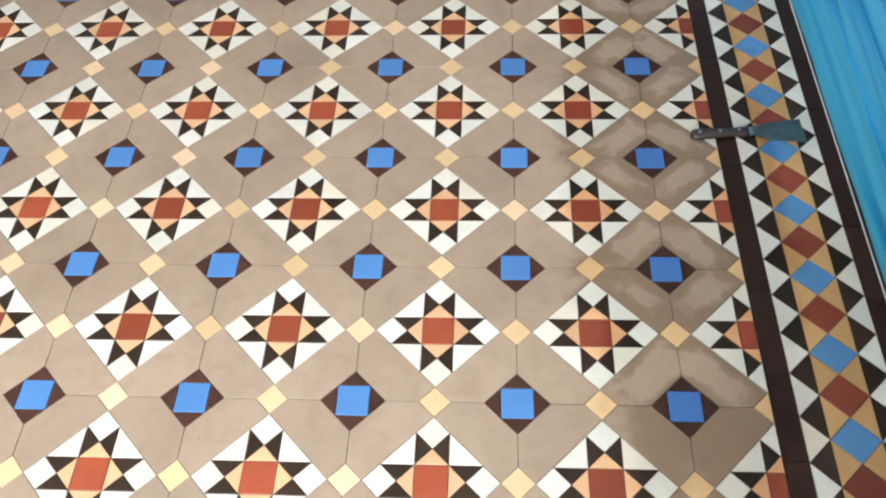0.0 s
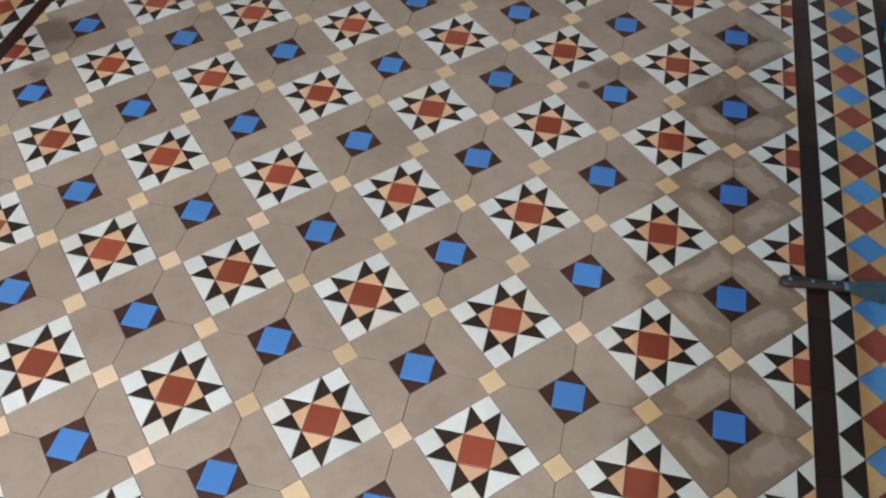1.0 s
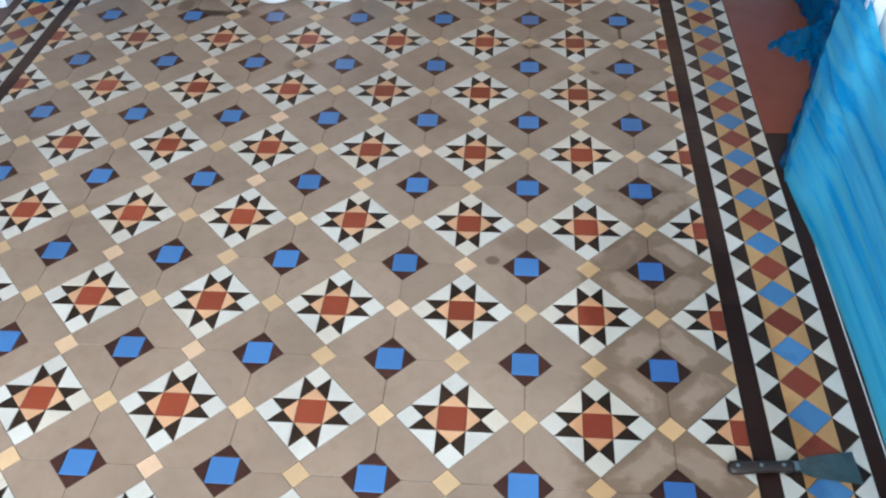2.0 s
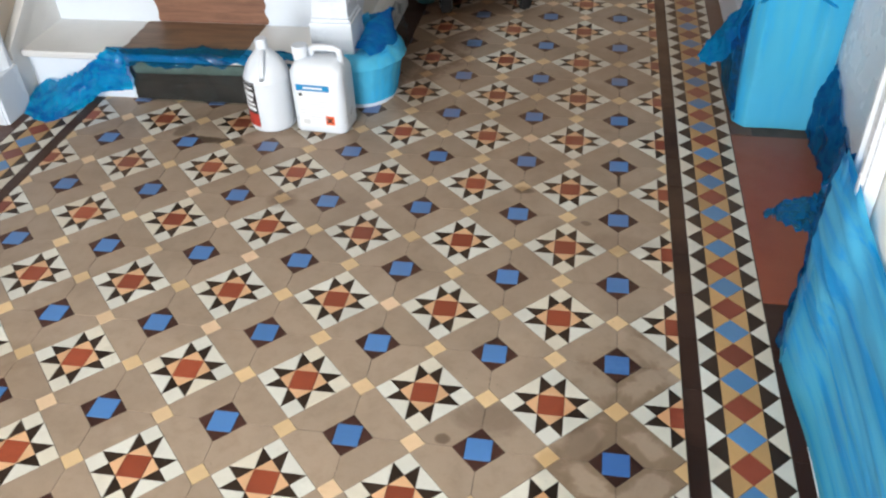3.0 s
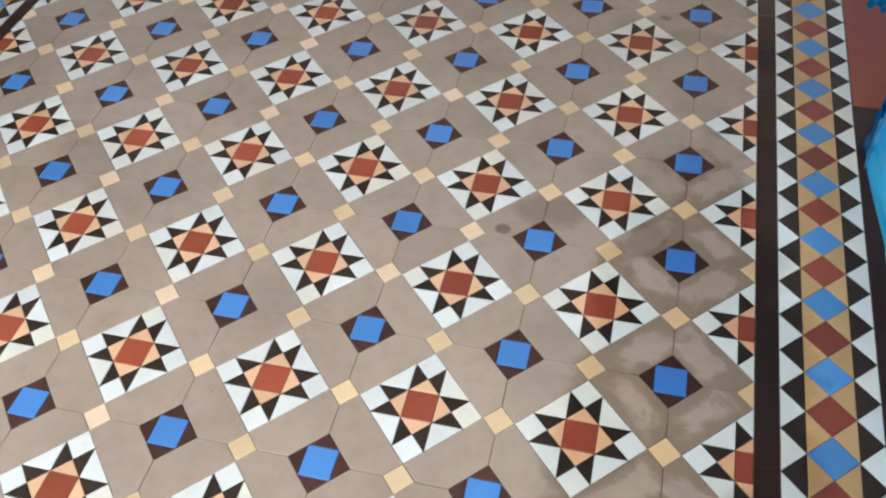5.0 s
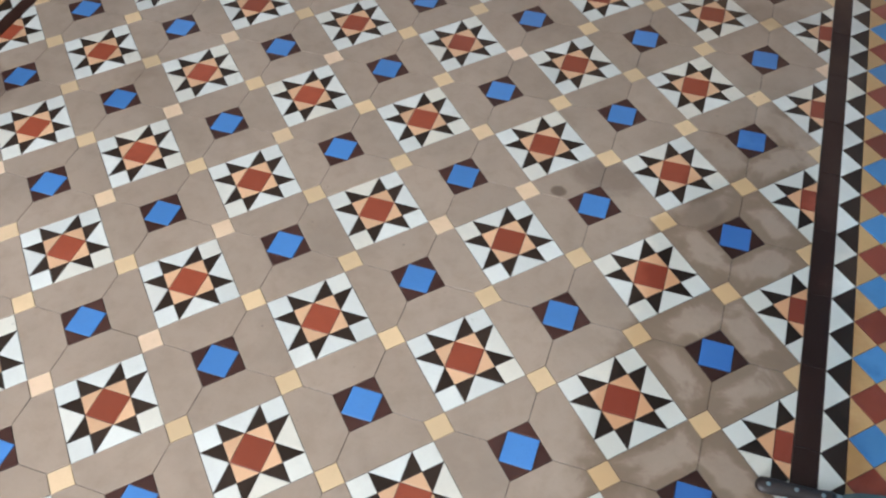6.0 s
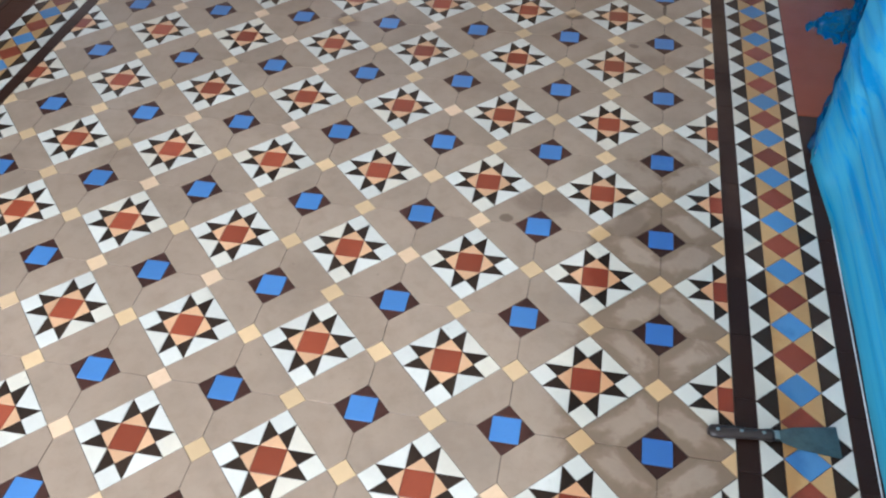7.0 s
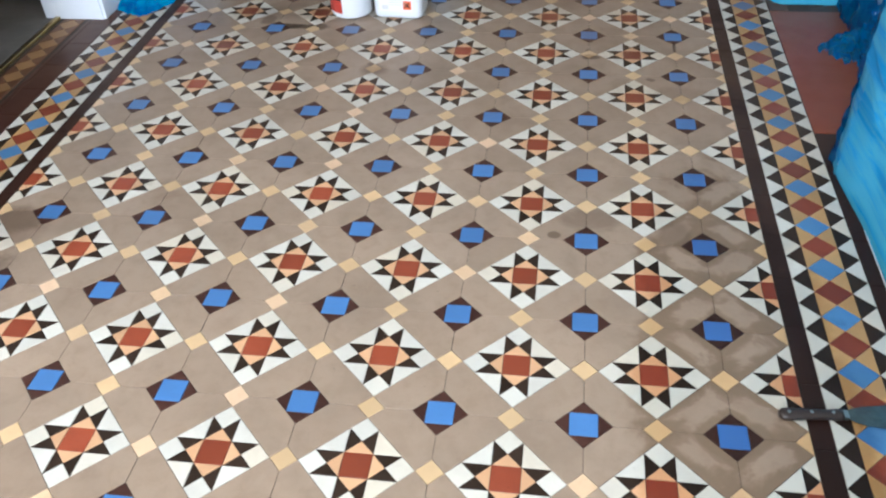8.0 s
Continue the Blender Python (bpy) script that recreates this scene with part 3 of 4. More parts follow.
e = part("bullnose_tread", half_round(0.138, RISE - 0.028, RISE - 0.001), TREADPAINT, stairs)
e.matrix_local = pose(BULL[0] - SL, BULL[1] - S0, 0)

newel = thing("newel_post", "white gloss square newel post with sunk panels", "newel post", at=(-1.04, 2.335, RISE))
part("base_block", box((-0.068, -0.068, 0), (0.068, 0.068, 0.11), 0.003), GLOSS, newel)
part("base_moulding", box((-0.064, -0.064, 0.11), (0.064, 0.064, 0.122), 0.004), GLOSS, newel)
part("shaft", box((-0.058, -0.058, 0.122), (0.058, 0.058, 1.05), 0.003), GLOSS, newel)
for s in range(4):
    q = part("panel_moulding", boxes(((-0.036, -0.0615, 0.17), (-0.028, -0.058, 0.98)), ((0.028, -0.0615, 0.17), (0.036, -0.058, 0.98)), ((-0.028, -0.0615, 0.17), (0.028, -0.058, 0.178)), ((-0.028, -0.0615, 0.972), (0.028, -0.058, 0.98))), GLOSS, newel)
    q.matrix_local = pose(0, 0, 0, 0, 0, 90 * s)
part("cap", lathe([(0.075, 1.05), (0.082, 1.06), (0.082, 1.085), (0.06, 1.10), (0.05, 1.14), (0.02, 1.17)], 24), GLOSS, newel, soft_shade=True)


# ---- blue polythene film ----
def along(points, t):
    """The place at t (0 to 1) along a line of points, by length."""
    pts = [Vector(p) for p in points]
    ls = [(b - a).length for a, b in zip(pts, pts[1:])]
    d = t * sum(ls)
    for a, b, l in zip(pts, pts[1:], ls):
        if d <= l or b is pts[-1]:
            return a.lerp(b, min(1.0, d / l))
        d -= l


def film_band(parent, name, low, high, nu, nv, mat, bulge, rough, scale, seed, folds=0.0, stretch=1.0, ragged_top=1.0, ragged_low=0.0):
    """A crumpled sheet hung between a lower and an upper line; bulge pushes its middle out (a vector)."""
    def at(u, v):
        a, b = along(low, u), along(high, u)
        p = a.lerp(b, v) + Vector(bulge) * math.sin(math.pi * v)
        if folds:
            # long folds that run with the sheet, slanting a little
            s = v * 3.4 + u * 1.6 + 0.9 * noise.noise(Vector((u * 3, v * 2, seed)))
            f = abs(math.sin(s * math.pi)) ** 0.6 + 0.5 * abs(math.sin(s * 2.3 * math.pi + 1))
            d = (b - a).cross(along(low, min(1, u + 0.01)) - along(low, max(0, u - 0.01)))
            if d.length > 1e-9:
                p = p + d.normalized() * folds * f * min(1, 6 * v)
        # ragged lower and upper edges
        p.z += ragged_low * (1 - v) * (0.020 * noise.noise(Vector((u * 17, seed, 5))) + 0.022 * noise.noise(Vector((u * 5, seed, 11))))
        p.z += ragged_top * v * (0.014 * noise.noise(Vector((u * 23, seed, 2))) + 0.03 * noise.noise(Vector((u * 6, seed, 7))))
        return p
    bm = sheet(nu, nv, at, rough, scale, seed, stretch)
    for v in bm.verts:
        v.co.z = max(v.co.z, 0.0015 + 0.002 * noise.noise(v.co * 30))
    bmesh.ops.translate(bm, verts=bm.verts, vec=-parent.location)
    return part(name, bm, mat, parent, "", True)


def rel_box(lo, hi, o):
    return box([a - b for a, b in zip(lo, o)], [a - b for a, b in zip(hi, o)])


def film_thing(label, at):
    return thing("plastic_film", label, "plastic film", "blue film", at=at)


f = film_thing("blue polythene film masking the skirting board beside the doorway", (0.22, 0.0, 0.0))
film_band(f, "sheet", [(0.237, -3.0, 0.002), (0.236, 0.75, 0.002), (0.230, 1.04, 0.002), (0.217, 1.16, 0.002), (0.213, 1.25, 0.002)],
          [(0.254, -3.0, 0.34), (0.254, 0.5, 0.37), (0.252, 1.09, 0.43), (0.226, 1.15, 0.49), (0.222, 1.275, 0.52)],
          210, 40, FILM, (-0.007, 0, 0), 0.0022, 18.0, 3.0, folds=-0.004, stretch=0.18)
film_band(f, "overlap", [(0.230, -3.0, 0.10), (0.230, 0.3, 0.13), (0.228, 1.08, 0.21), (0.210, 1.15, 0.25), (0.209, 1.26, 0.30)],
          [(0.249, -3.0, 0.31), (0.249, 0.5, 0.33), (0.246, 1.08, 0.42), (0.222, 1.15, 0.47), (0.218, 1.275, 0.50)],
          170, 30, FILM, (-0.007, 0, 0), 0.003, 22.0, 5.0, folds=-0.005, stretch=0.15)
film_band(f, "corner_return", [(0.210, 1.27, 0.003), (0.213, 1.305, 0.003), (0.235, 1.322, 0.003), (0.30, 1.312, 0.003), (0.40, 1.305, 0.003)],
          [(0.222, 1.28, 0.50), (0.226, 1.308, 0.50), (0.24, 1.318, 0.49), (0.30, 1.312, 0.47), (0.40, 1.305, 0.44)],
          44, 60, FILM_DARK, (0, 0.004, 0), 0.007, 24.0, 8.0)
film_band(f, "loose_wisp", [(0.157, 1.462, 0.238), (0.205, 1.475, 0.215), (0.245, 1.47, 0.195), (0.250, 1.40, 0.20), (0.240, 1.322, 0.21)],
          [(0.159, 1.465, 0.244), (0.200, 1.475, 0.268), (0.232, 1.45, 0.300), (0.245, 1.39, 0.33), (0.240, 1.322, 0.36)], 60, 24, FILM_WISP, (0.002, 0.002, 0), 0.0085, 34.0, 12.0, ragged_top=1.0, ragged_low=1.0)
film_band(f, "hanging_strand", [(0.252, 1.44, 0.20), (0.262, 1.43, 0.195), (0.272, 1.40, 0.20)],
          [(0.240, 1.40, 0.37), (0.252, 1.385, 0.38), (0.262, 1.35, 0.37)], 12, 36, FILM_WISP, (0, 0.004, 0), 0.006, 34.0, 14.0, ragged_low=1.0)
film_band(f, "corner_strip", [(0.207, 1.235, 0.004), (0.209, 1.26, 0.004), (0.214, 1.285, 0.006)],
          [(0.222, 1.20, 0.50), (0.222, 1.245, 0.51), (0.226, 1.284, 0.50)], 12, 40, FILM, (-0.004, 0, 0), 0.0018, 24.0, 9.0)
part("tape_edge", rel_box((0.2292, -3.0, 0.0006), (0.2318, 1.02, 0.0014), f.location), TAPE, f, "thin white tape edge")
f = film_thing("dark blue film trailing along the doorway recess", (0.41, 2.0, 0.0))
film_band(f, "gathered_edge", [(0.395, 1.76, 0.002), (0.418, 1.95, 0.002), (0.415, 2.225, 0.002)],
          [(0.440, 1.76, 0.11), (0.447, 1.95, 0.13), (0.448, 2.225, 0.24)], 50, 24, FILM_DARK, (-0.012, 0, 0.0), 0.007, 26.0, 15.0)
f = film_thing("light blue polythene film wrapped round the door frame's foot", (0.3, 2.25, 0.0))
film_band(f, "sheet", [(0.208, 2.46, 0.002), (0.208, 2.29, 0.002), (0.240, 2.248, 0.004), (0.405, 2.245, 0.004), (0.44, 2.23, 0.01)],
          [(0.208, 2.46, 0.30), (0.208, 2.285, 0.40), (0.240, 2.248, 0.455), (0.40, 2.245, 0.475), (0.452, 2.22, 0.44)],
          70, 34, FILM_WRAP, (0.0, -0.003, 0), 0.0014, 12.0, 21.0, folds=0.0, ragged_top=0.4)
film_band(f, "flap", [(0.113, 2.44, 0.125), (0.140, 2.415, 0.132), (0.172, 2.37, 0.175), (0.214, 2.30, 0.27)],
          [(0.118, 2.48, 0.145), (0.165, 2.45, 0.26), (0.226, 2.335, 0.415)], 44, 28, FILM_BLUE, (-0.014, -0.014, 0.0), 0.009, 24.0, 31.0, ragged_top=0.25, ragged_low=0.5)
film_band(f, "veil", [(0.196, 2.43, 0.02), (0.203, 2.33, 0.012), (0.214, 2.272, 0.012)],
          [(0.165, 2.40, 0.20), (0.188, 2.335, 0.30), (0.206, 2.285, 0.385)], 24, 30, FILM_THIN, (-0.010, -0.004, 0), 0.003, 18.0, 35.0)
film_band(f, "fold", [(0.202, 2.30, 0.355), (0.228, 2.258, 0.39), (0.26, 2.238, 0.418), (0.31, 2.238, 0.43), (0.36, 2.238, 0.42), (0.42, 2.238, 0.385)],
          [(0.202, 2.305, 0.378), (0.228, 2.262, 0.41), (0.26, 2.237, 0.436), (0.31, 2.236, 0.446), (0.36, 2.236, 0.435), (0.42, 2.236, 0.395)], 60, 6, FILM_FOLD, (0, -0.004, 0), 0.0015, 18.0, 33.0, ragged_top=0.2)
f = film_thing("crumpled blue film heaped and stretched along the bottom stair", (-1.7, 2.2, 0.0))
film_band(f, "crumpled_sheet", [(-2.08, 2.10, 0.002), (-2.01, 2.055, 0.002), (-1.95, 2.06, 0.002), (-1.90, 2.13, 0.006), (-1.84, 2.20, 0.04), (-1.735, 2.222, 0.045)],
          [(-2.09, 2.235, 0.045), (-2.02, 2.23, 0.065), (-1.94, 2.225, 0.095), (-1.86, 2.215, 0.15), (-1.79, 2.212, 0.19), (-1.72, 2.212, 0.18)],
          80, 44, FILM_DEEP, (0.0, -0.014, 0.008), 0.009, 17.0, 41.0)
film_band(f, "overlap", [(-2.06, 2.08, 0.02), (-1.98, 2.065, 0.02), (-1.92, 2.11, 0.025), (-1.82, 2.19, 0.06), (-1.74, 2.215, 0.075)],
          [(-2.05, 2.21, 0.05), (-1.97, 2.20, 0.075), (-1.89, 2.205, 0.12), (-1.80, 2.20, 0.185), (-1.73, 2.205, 0.185)],
          70, 36, FILM_DEEP, (0.0, -0.012, 0.010), 0.009, 24.0, 47.0)
film_band(f, "nosing_strip", [(-1.80, 2.212, 0.142), (-1.6, 2.212, 0.138), (-1.4, 2.212, 0.150), (-1.2, 2.212, 0.146), (-0.99, 2.210, 0.143)],
          [(-1.80, 2.228, 0.193), (-1.6, 2.244, 0.193), (-1.4, 2.248, 0.192), (-1.2, 2.246, 0.192), (-0.99, 2.245, 0.192)], 170, 16, FILM_THIN, (0, -0.011, 0.004), 0.0060, 24.0, 53.0, ragged_top=0.22, ragged_low=0.8)
film_band(f, "colourless_sheet", [(-1.74, 2.228, 0.003), (-1.4, 2.230, 0.003), (-1.02, 2.229, 0.003)],
          [(-1.74, 2.238, 0.125), (-1.4, 2.238, 0.120), (-1.02, 2.238, 0.122)], 120, 22, FILM_COLOURLESS, (0, -0.003, 0), 0.0045, 26.0, 59.0, ragged_top=0.4)
film_band(f, "clear_skirt", [(-1.72, 2.236, 0.10), (-1.4, 2.238, 0.104), (-1.02, 2.238, 0.10)],
          [(-1.72, 2.218, 0.15), (-1.4, 2.218, 0.148), (-1.02, 2.218, 0.148)], 40, 6, FILM_CLEAR, (0, -0.003, 0), 0.0008, 30.0, 57.0, ragged_top=0.2)


def arc(r, a0, a1, z, n=14, zf=None):
    out = []
    for i in range(n + 1):
        a = radians(a0 + (a1 - a0) * i / n)
        out.append((BULL[0] + r * math.cos(a), BULL[1] + r * math.sin(a), z if zf is None else zf(i / n)))
    return out


f = film_thing("light blue film wrapped round the rounded bottom step", (-0.9, 2.36, 0.0))
film_band(f, "sheet", arc(0.121, -100, 95, 0.016), arc(0.146, -100, 95, 0.15), 80, 18, FILM_WRAP, (0, 0, 0), 0.002, 24.0, 61.0, ragged_top=0.3)
film_band(f, "rolled_rim", arc(0.155, -105, 100, 0.146), arc(0.118, -105, 100, 0.0, zf=lambda q: 0.190 + 0.03 * max(0, q - 0.5)), 80, 16, FILM_WRAP, (0, 0, 0.012), 0.003, 26.0, 67.0, ragged_top=0.3)
film_band(f, "top_sheet", arc(0.135, -95, 120, 0.186), [(-1.0, 2.25, 0.178), (-0.97, 2.30, 0.18), (-0.955, 2.37, 0.19), (-0.95, 2.43, 0.22), (-0.97, 2.47, 0.24)], 60, 20, FILM_WRAP, (0.0, 0, 0.004), 0.003, 22.0, 69.0, ragged_top=0.3)
film_band(f, "gather", arc(0.130, -60, 115, 0.184), [(-0.990, 2.29, 0.190), (-0.972, 2.33, 0.205), (-0.955, 2.38, 0.232), (-0.930, 2.43, 0.252), (-0.900, 2.475, 0.255), (-0.885, 2.51, 0.24), (-0.90, 2.54, 0.225), (-0.95, 2.54, 0.21)],
          64, 32, FILM_BLUE, (0.010, -0.004, 0.018), 0.005, 13.0, 71.0, ragged_top=0.3)
film_band(f, "loose_end", arc(0.150, 35, 105, 0.095), [(-0.850, 2.47, 0.225), (-0.862, 2.52, 0.250), (-0.90, 2.56, 0.245)], 30, 24, FILM_COLOURLESS, (0.014, 0.006, 0), 0.006, 22.0, 73.0, ragged_top=0.4)

# ---- bottles ----
def put(bm, m):
    bmesh.ops.transform(bm, matrix=m, verts=bm.verts)
    return bm


jug = thing("cleaner_jug", "round white plastic gallon jug with black and red label", "bottle", "cleaning bottles", at=(-1.218, 2.132, 0.001), turn=-6)
prof = [(0.062, 0), (0.069, 0.004), (0.0725, 0.012), (0.0725, 0.160), (0.0732, 0.164), (0.0732, 0.169), (0.0708, 0.176), (0.066, 0.190), (0.057, 0.209), (0.044, 0.228), (0.029, 0.245), (0.0185, 0.255), (0.0165, 0.264)]
part("body", lathe(prof, 48), HDPE, jug, soft_shade=True)
part("cap", lathe([(0.0175, 0.258), (0.0185, 0.260), (0.0185, 0.284), (0.017, 0.288)], 32), HDPE, jug, "white screw cap")
part("handle", tube([(0.008, -0.014, 0.250), (0.012, -0.030, 0.252), (0.016, -0.046, 0.240), (0.018, -0.060, 0.215), (0.018, -0.070, 0.198), (0.017, -0.067, 0.186), (0.015, -0.052, 0.178), (0.012, -0.020, 0.176)], 0.0092, 14), HDPE, jug, soft_shade=True)


def wrap_patch(r, a0, a1, z0, z1, lift=0.0007, n=16):
    bm = bmesh.new()
    rows = []
    for i in range(n + 1):
        a = radians(a0 + (a1 - a0) * i / n)
        rows.append([bm.verts.new(((r + h) * math.cos(a), (r + h) * math.sin(a), z)) for z, h in ((z0, 0), (z0, lift), (z1, lift), (z1, 0))])
    for a, b in zip(rows, rows[1:]):
        for k in range(3):
            bm.faces.new((a[k], a[k + 1], b[k + 1], b[k]))
    return bm


lab = part("label", wrap_patch(0.0725, 165, 262, 0.022, 0.172), INK_BLACK, jug, "black label with red foot")
part("red_band", wrap_patch(0.0732, 165, 262, 0.022, 0.066), INK_RED, lab)
for z0, z1, a0, a1 in ((0.150, 0.156, 195, 254), (0.126, 0.140, 190, 256), (0.108, 0.120, 190, 252), (0.094, 0.102, 200, 256), (0.076, 0.088, 192, 257)):
    part("print_bar", wrap_patch(0.0732, a0, a1, z0, z1), PAPER, lab)

can = thing("jerrycan", "white plastic jerrycan with blue-headed label and handle", "jerrycan", "cleaning bottles", at=(-1.043, 2.135, 0.001), turn=-4)
W2, D2 = 0.085, 0.060


def rounded_rings(levels, n=8):
    """A body of rounded rectangular rings: (half width, half depth, corner radius, z)."""
    bm = bmesh.new()
    rings = []
    for hw, hd, r, z in levels:
        ring = []
        for cx, cy, a0 in ((hw - r, hd - r, 0), (-hw + r, hd - r, 90), (-hw + r, -hd + r, 180), (hw - r, -hd + r, 270)):
            for i in range(n + 1):
                a = radians(a0 + 90 * i / n)
                ring.append(bm.verts.new((cx + r * math.cos(a), cy + r * math.sin(a), z)))
        rings.append(ring)
    m = len(rings[0])
    for a, b in zip(rings, rings[1:]):
        for k in range(m):
            bm.faces.new((a[k], a[(k + 1) % m], b[(k + 1) % m], b[k]))
    bm.faces.new(rings[0][::-1])
    bm.faces.new(rings[-1])
    return bm


part("body", rounded_rings([(W2 - 0.012, D2 - 0.012, 0.02, 0), (W2 - 0.003, D2 - 0.003, 0.024, 0.005), (W2, D2, 0.026, 0.015), (W2, D2, 0.026, 0.185),
                            (W2 - 0.001, D2 - 0.001, 0.027, 0.20), (W2 - 0.006, D2 - 0.008, 0.03, 0.216), (W2 - 0.016, D2 - 0.022, 0.03, 0.228), (W2 - 0.022, D2 - 0.034, 0.026, 0.234)]), HDPE, can, soft_shade=True)
part("neck", put(lathe([(0.023, 0.225), (0.023, 0.238), (0.0215, 0.24)], 28), Matrix.Translation((-0.058, 0, 0))), HDPE, can)
part("cap", put(lathe([(0.024, 0.240), (0.025, 0.242), (0.025, 0.264), (0.023, 0.268)], 28), Matrix.Translation((-0.058, 0, 0))), HDPE, can, "white screw cap")
part("handle", tube([(-0.022, 0, 0.215), (-0.024, 0, 0.245), (-0.020, 0, 0.258), (-0.008, 0, 0.264), (0.052, 0, 0.264), (0.064, 0, 0.258), (0.069, 0, 0.240), (0.070, 0, 0.205)], 0.0105, 14), HDPE, can, soft_shade=True)
front = -D2
lab = part("label", box((-0.062, front - 0.0006, 0.028), (0.052, front + 0.001, 0.172)), PAPER, can, "pale printed label with blue heading")
part("heading", box((-0.062, front - 0.0013, 0.148), (0.044, front - 0.0004, 0.168)), INK_BLUE, lab)
part("heading_print", box((-0.040, front - 0.0020, 0.155), (0.022, front - 0.0012, 0.161)), PAPER, lab)
random.seed(4)
for i in range(11):
    z = 0.138 - i * 0.0088
    x1 = 0.036 - 0.012 * random.random()
    part("print_line", box((-0.026, front - 0.0013, z), (x1, front - 0.0004, z + 0.0030)), INK_GREY, lab)
for i in range(5):
    z = 0.118 - i * 0.012
    part("print_line", box((-0.058, front - 0.0013, z), (-0.036 - 0.006 * random.random(), front - 0.0004, z + 0.003)), INK_GREY, lab)
part("logo_mark", box((-0.056, front - 0.0013, 0.130), (-0.045, front - 0.0004, 0.140)), INK_BLACK, lab)
part("code_block", box((-0.052, front - 0.0013, 0.034), (-0.030, front - 0.0004, 0.050)), INK_GREY, lab)
haz = part("hazard_mark", box((0.022, front - 0.0013, 0.036), (0.050, front - 0.0004, 0.066)), INK_ORANGE, lab, "orange hazard square with a black cross")
for s in (45, -45):
    q = part("cross_bar", box((-0.012, -0.0004, -0.0025), (0.012, 0.0004, 0.0025)), INK_BLACK, haz)
    q.matrix_local = pose(0.036, front - 0.0017, 0.051, 0, s, 0)

# ---- scraper on the border ----
scr = thing("scraper", "old steel filling knife with a dark riveted handle", "scraper", at=(-0.048, 0.452, 0.0), turn=4.5)
hp = [(0, 0.006), (0.006, 0.0125), (0.02, 0.0135), (0.05, 0.0115), (0.085, 0.0105), (0.105, 0.0125), (0.112, 0.011)]
bm = bmesh.new()
rings = []
for x, w in hp:
    rings.append([bm.verts.new((x, w * math.cos(2 * math.pi * k / 16), 0.0085 + 0.0075 * math.sin(2 * math.pi * k / 16))) for k in range(16)])
for a, b in zip(rings, rings[1:]):
    for k in range(16):
        bm.faces.new((a[k], a[(k + 1) % 16], b[(k + 1) % 16], b[k]))
bm.faces.new(rings[0]), bm.faces.new(rings[-1][::-1])
part("handle", bm, HANDLEWOOD, scr, "dark worn wooden handle", True)
for x in (0.016, 0.056, 0.094):
    part("rivet", put(lathe([(0.0034, 0), (0.0034, 0.0012), (0.002, 0.0018)], 14), Matrix.Translation((x, 0, 0.0152))), STEEL, scr)
part("ferrule", box((0.110, -0.009, 0.004), (0.122, 0.009, 0.013), 0.002), STEEL, scr)
bm = bmesh.new()
outl = [(0.120, -0.008), (0.128, -0.014), (0.150, -0.022), (0.222, -0.033), (0.224, 0.031), (0.150, 0.021), (0.128, 0.014), (0.120, 0.008)]
lo = [bm.verts.new((x, y, 0.0070 - 0.045 * (x - 0.12))) for x, y in outl]
hi = [bm.verts.new((x, y, 0.0082 - 0.045 * (x - 0.12))) for x, y in outl]
for i in range(len(outl)):
    j = (i + 1) % len(outl)
    bm.faces.new((lo[i], lo[j], hi[j], hi[i]))
bm.faces.new(lo[::-1]), bm.faces.new(hi)
part("blade", bm, BLADE, scr, "flared steel blade")

# ---- floor machine beside the stairs ----
mach = thing("floor_machine", "teal and black wheeled floor cleaning machine, parked in the hall", "floor machine", at=(-0.665, 3.10, 0.0), turn=12)
for x in (-0.155, 0.155):
    w = part("wheel", put(lathe([(0.070, -0.022), (0.094, -0.022), (0.101, -0.016), (0.103, 0), (0.101, 0.016), (0.094, 0.022), (0.070, 0.022)], 40), pose(x, 0, 0.103, 0, 90, 0)), RUBBER, mach, "black rubber tyred wheel", True)
    part("rim", put(lathe([(0.02, -0.030), (0.03, -0.024), (0.062, -0.017), (0.080, -0.0245), (0.086, -0.0245), (0.086, 0.0245), (0.080, 0.0245), (0.062, 0.017), (0.03, 0.024), (0.02, 0.030)], 32), pose(x, 0, 0.103, 0, 90, 0)), STEEL, w)
part("axle_housing", box((-0.118, -0.045, 0.066), (0.118, 0.04, 0.116), 0.008), TEAL, mach)
part("deck", box((-0.12, 0.03, 0.10), (0.12, 0.36, 0.16), 0.015), TEAL_SHADED, mach)
part("brush_head", put(lathe([(0.19, 0.015), (0.20, 0.03), (0.20, 0.09), (0.17, 0.12), (0.10, 0.14)], 40), Matrix.Translation((-0.02, 0.34, 0))), RUBBER, mach, soft_shade=True)
part("motor", put(lathe([(0.11, 0.14), (0.115, 0.16), (0.115, 0.36), (0.09, 0.40), (0.03, 0.42)], 36), Matrix.Translation((-0.02, 0.30, 0))), RUBBER, mach, soft_shade=True)
part("tank", box((-0.275, 0.03, 0.012), (-0.187, 0.42, 0.55), 0.03), TEAL_SHADED, mach, "dark teal tank")
part("handle_tube", tube([(-0.065, -0.02, 0.10), (-0.06, 0.0, 0.35), (-0.055, 0.06, 0.75), (-0.055, 0.12, 1.05)], 0.018, 14), CHROME, mach, "chrome handle tube", True)
part("hood", box((-0.105, 0.02, 0.16), (0.105, 0.16, 0.34), 0.03), TEAL_SHADED, mach, "dark green plastic hood")
part("tube_bracket", box((-0.085, -0.045, 0.115), (-0.045, 0.0, 0.15), 0.004), STEEL, mach)
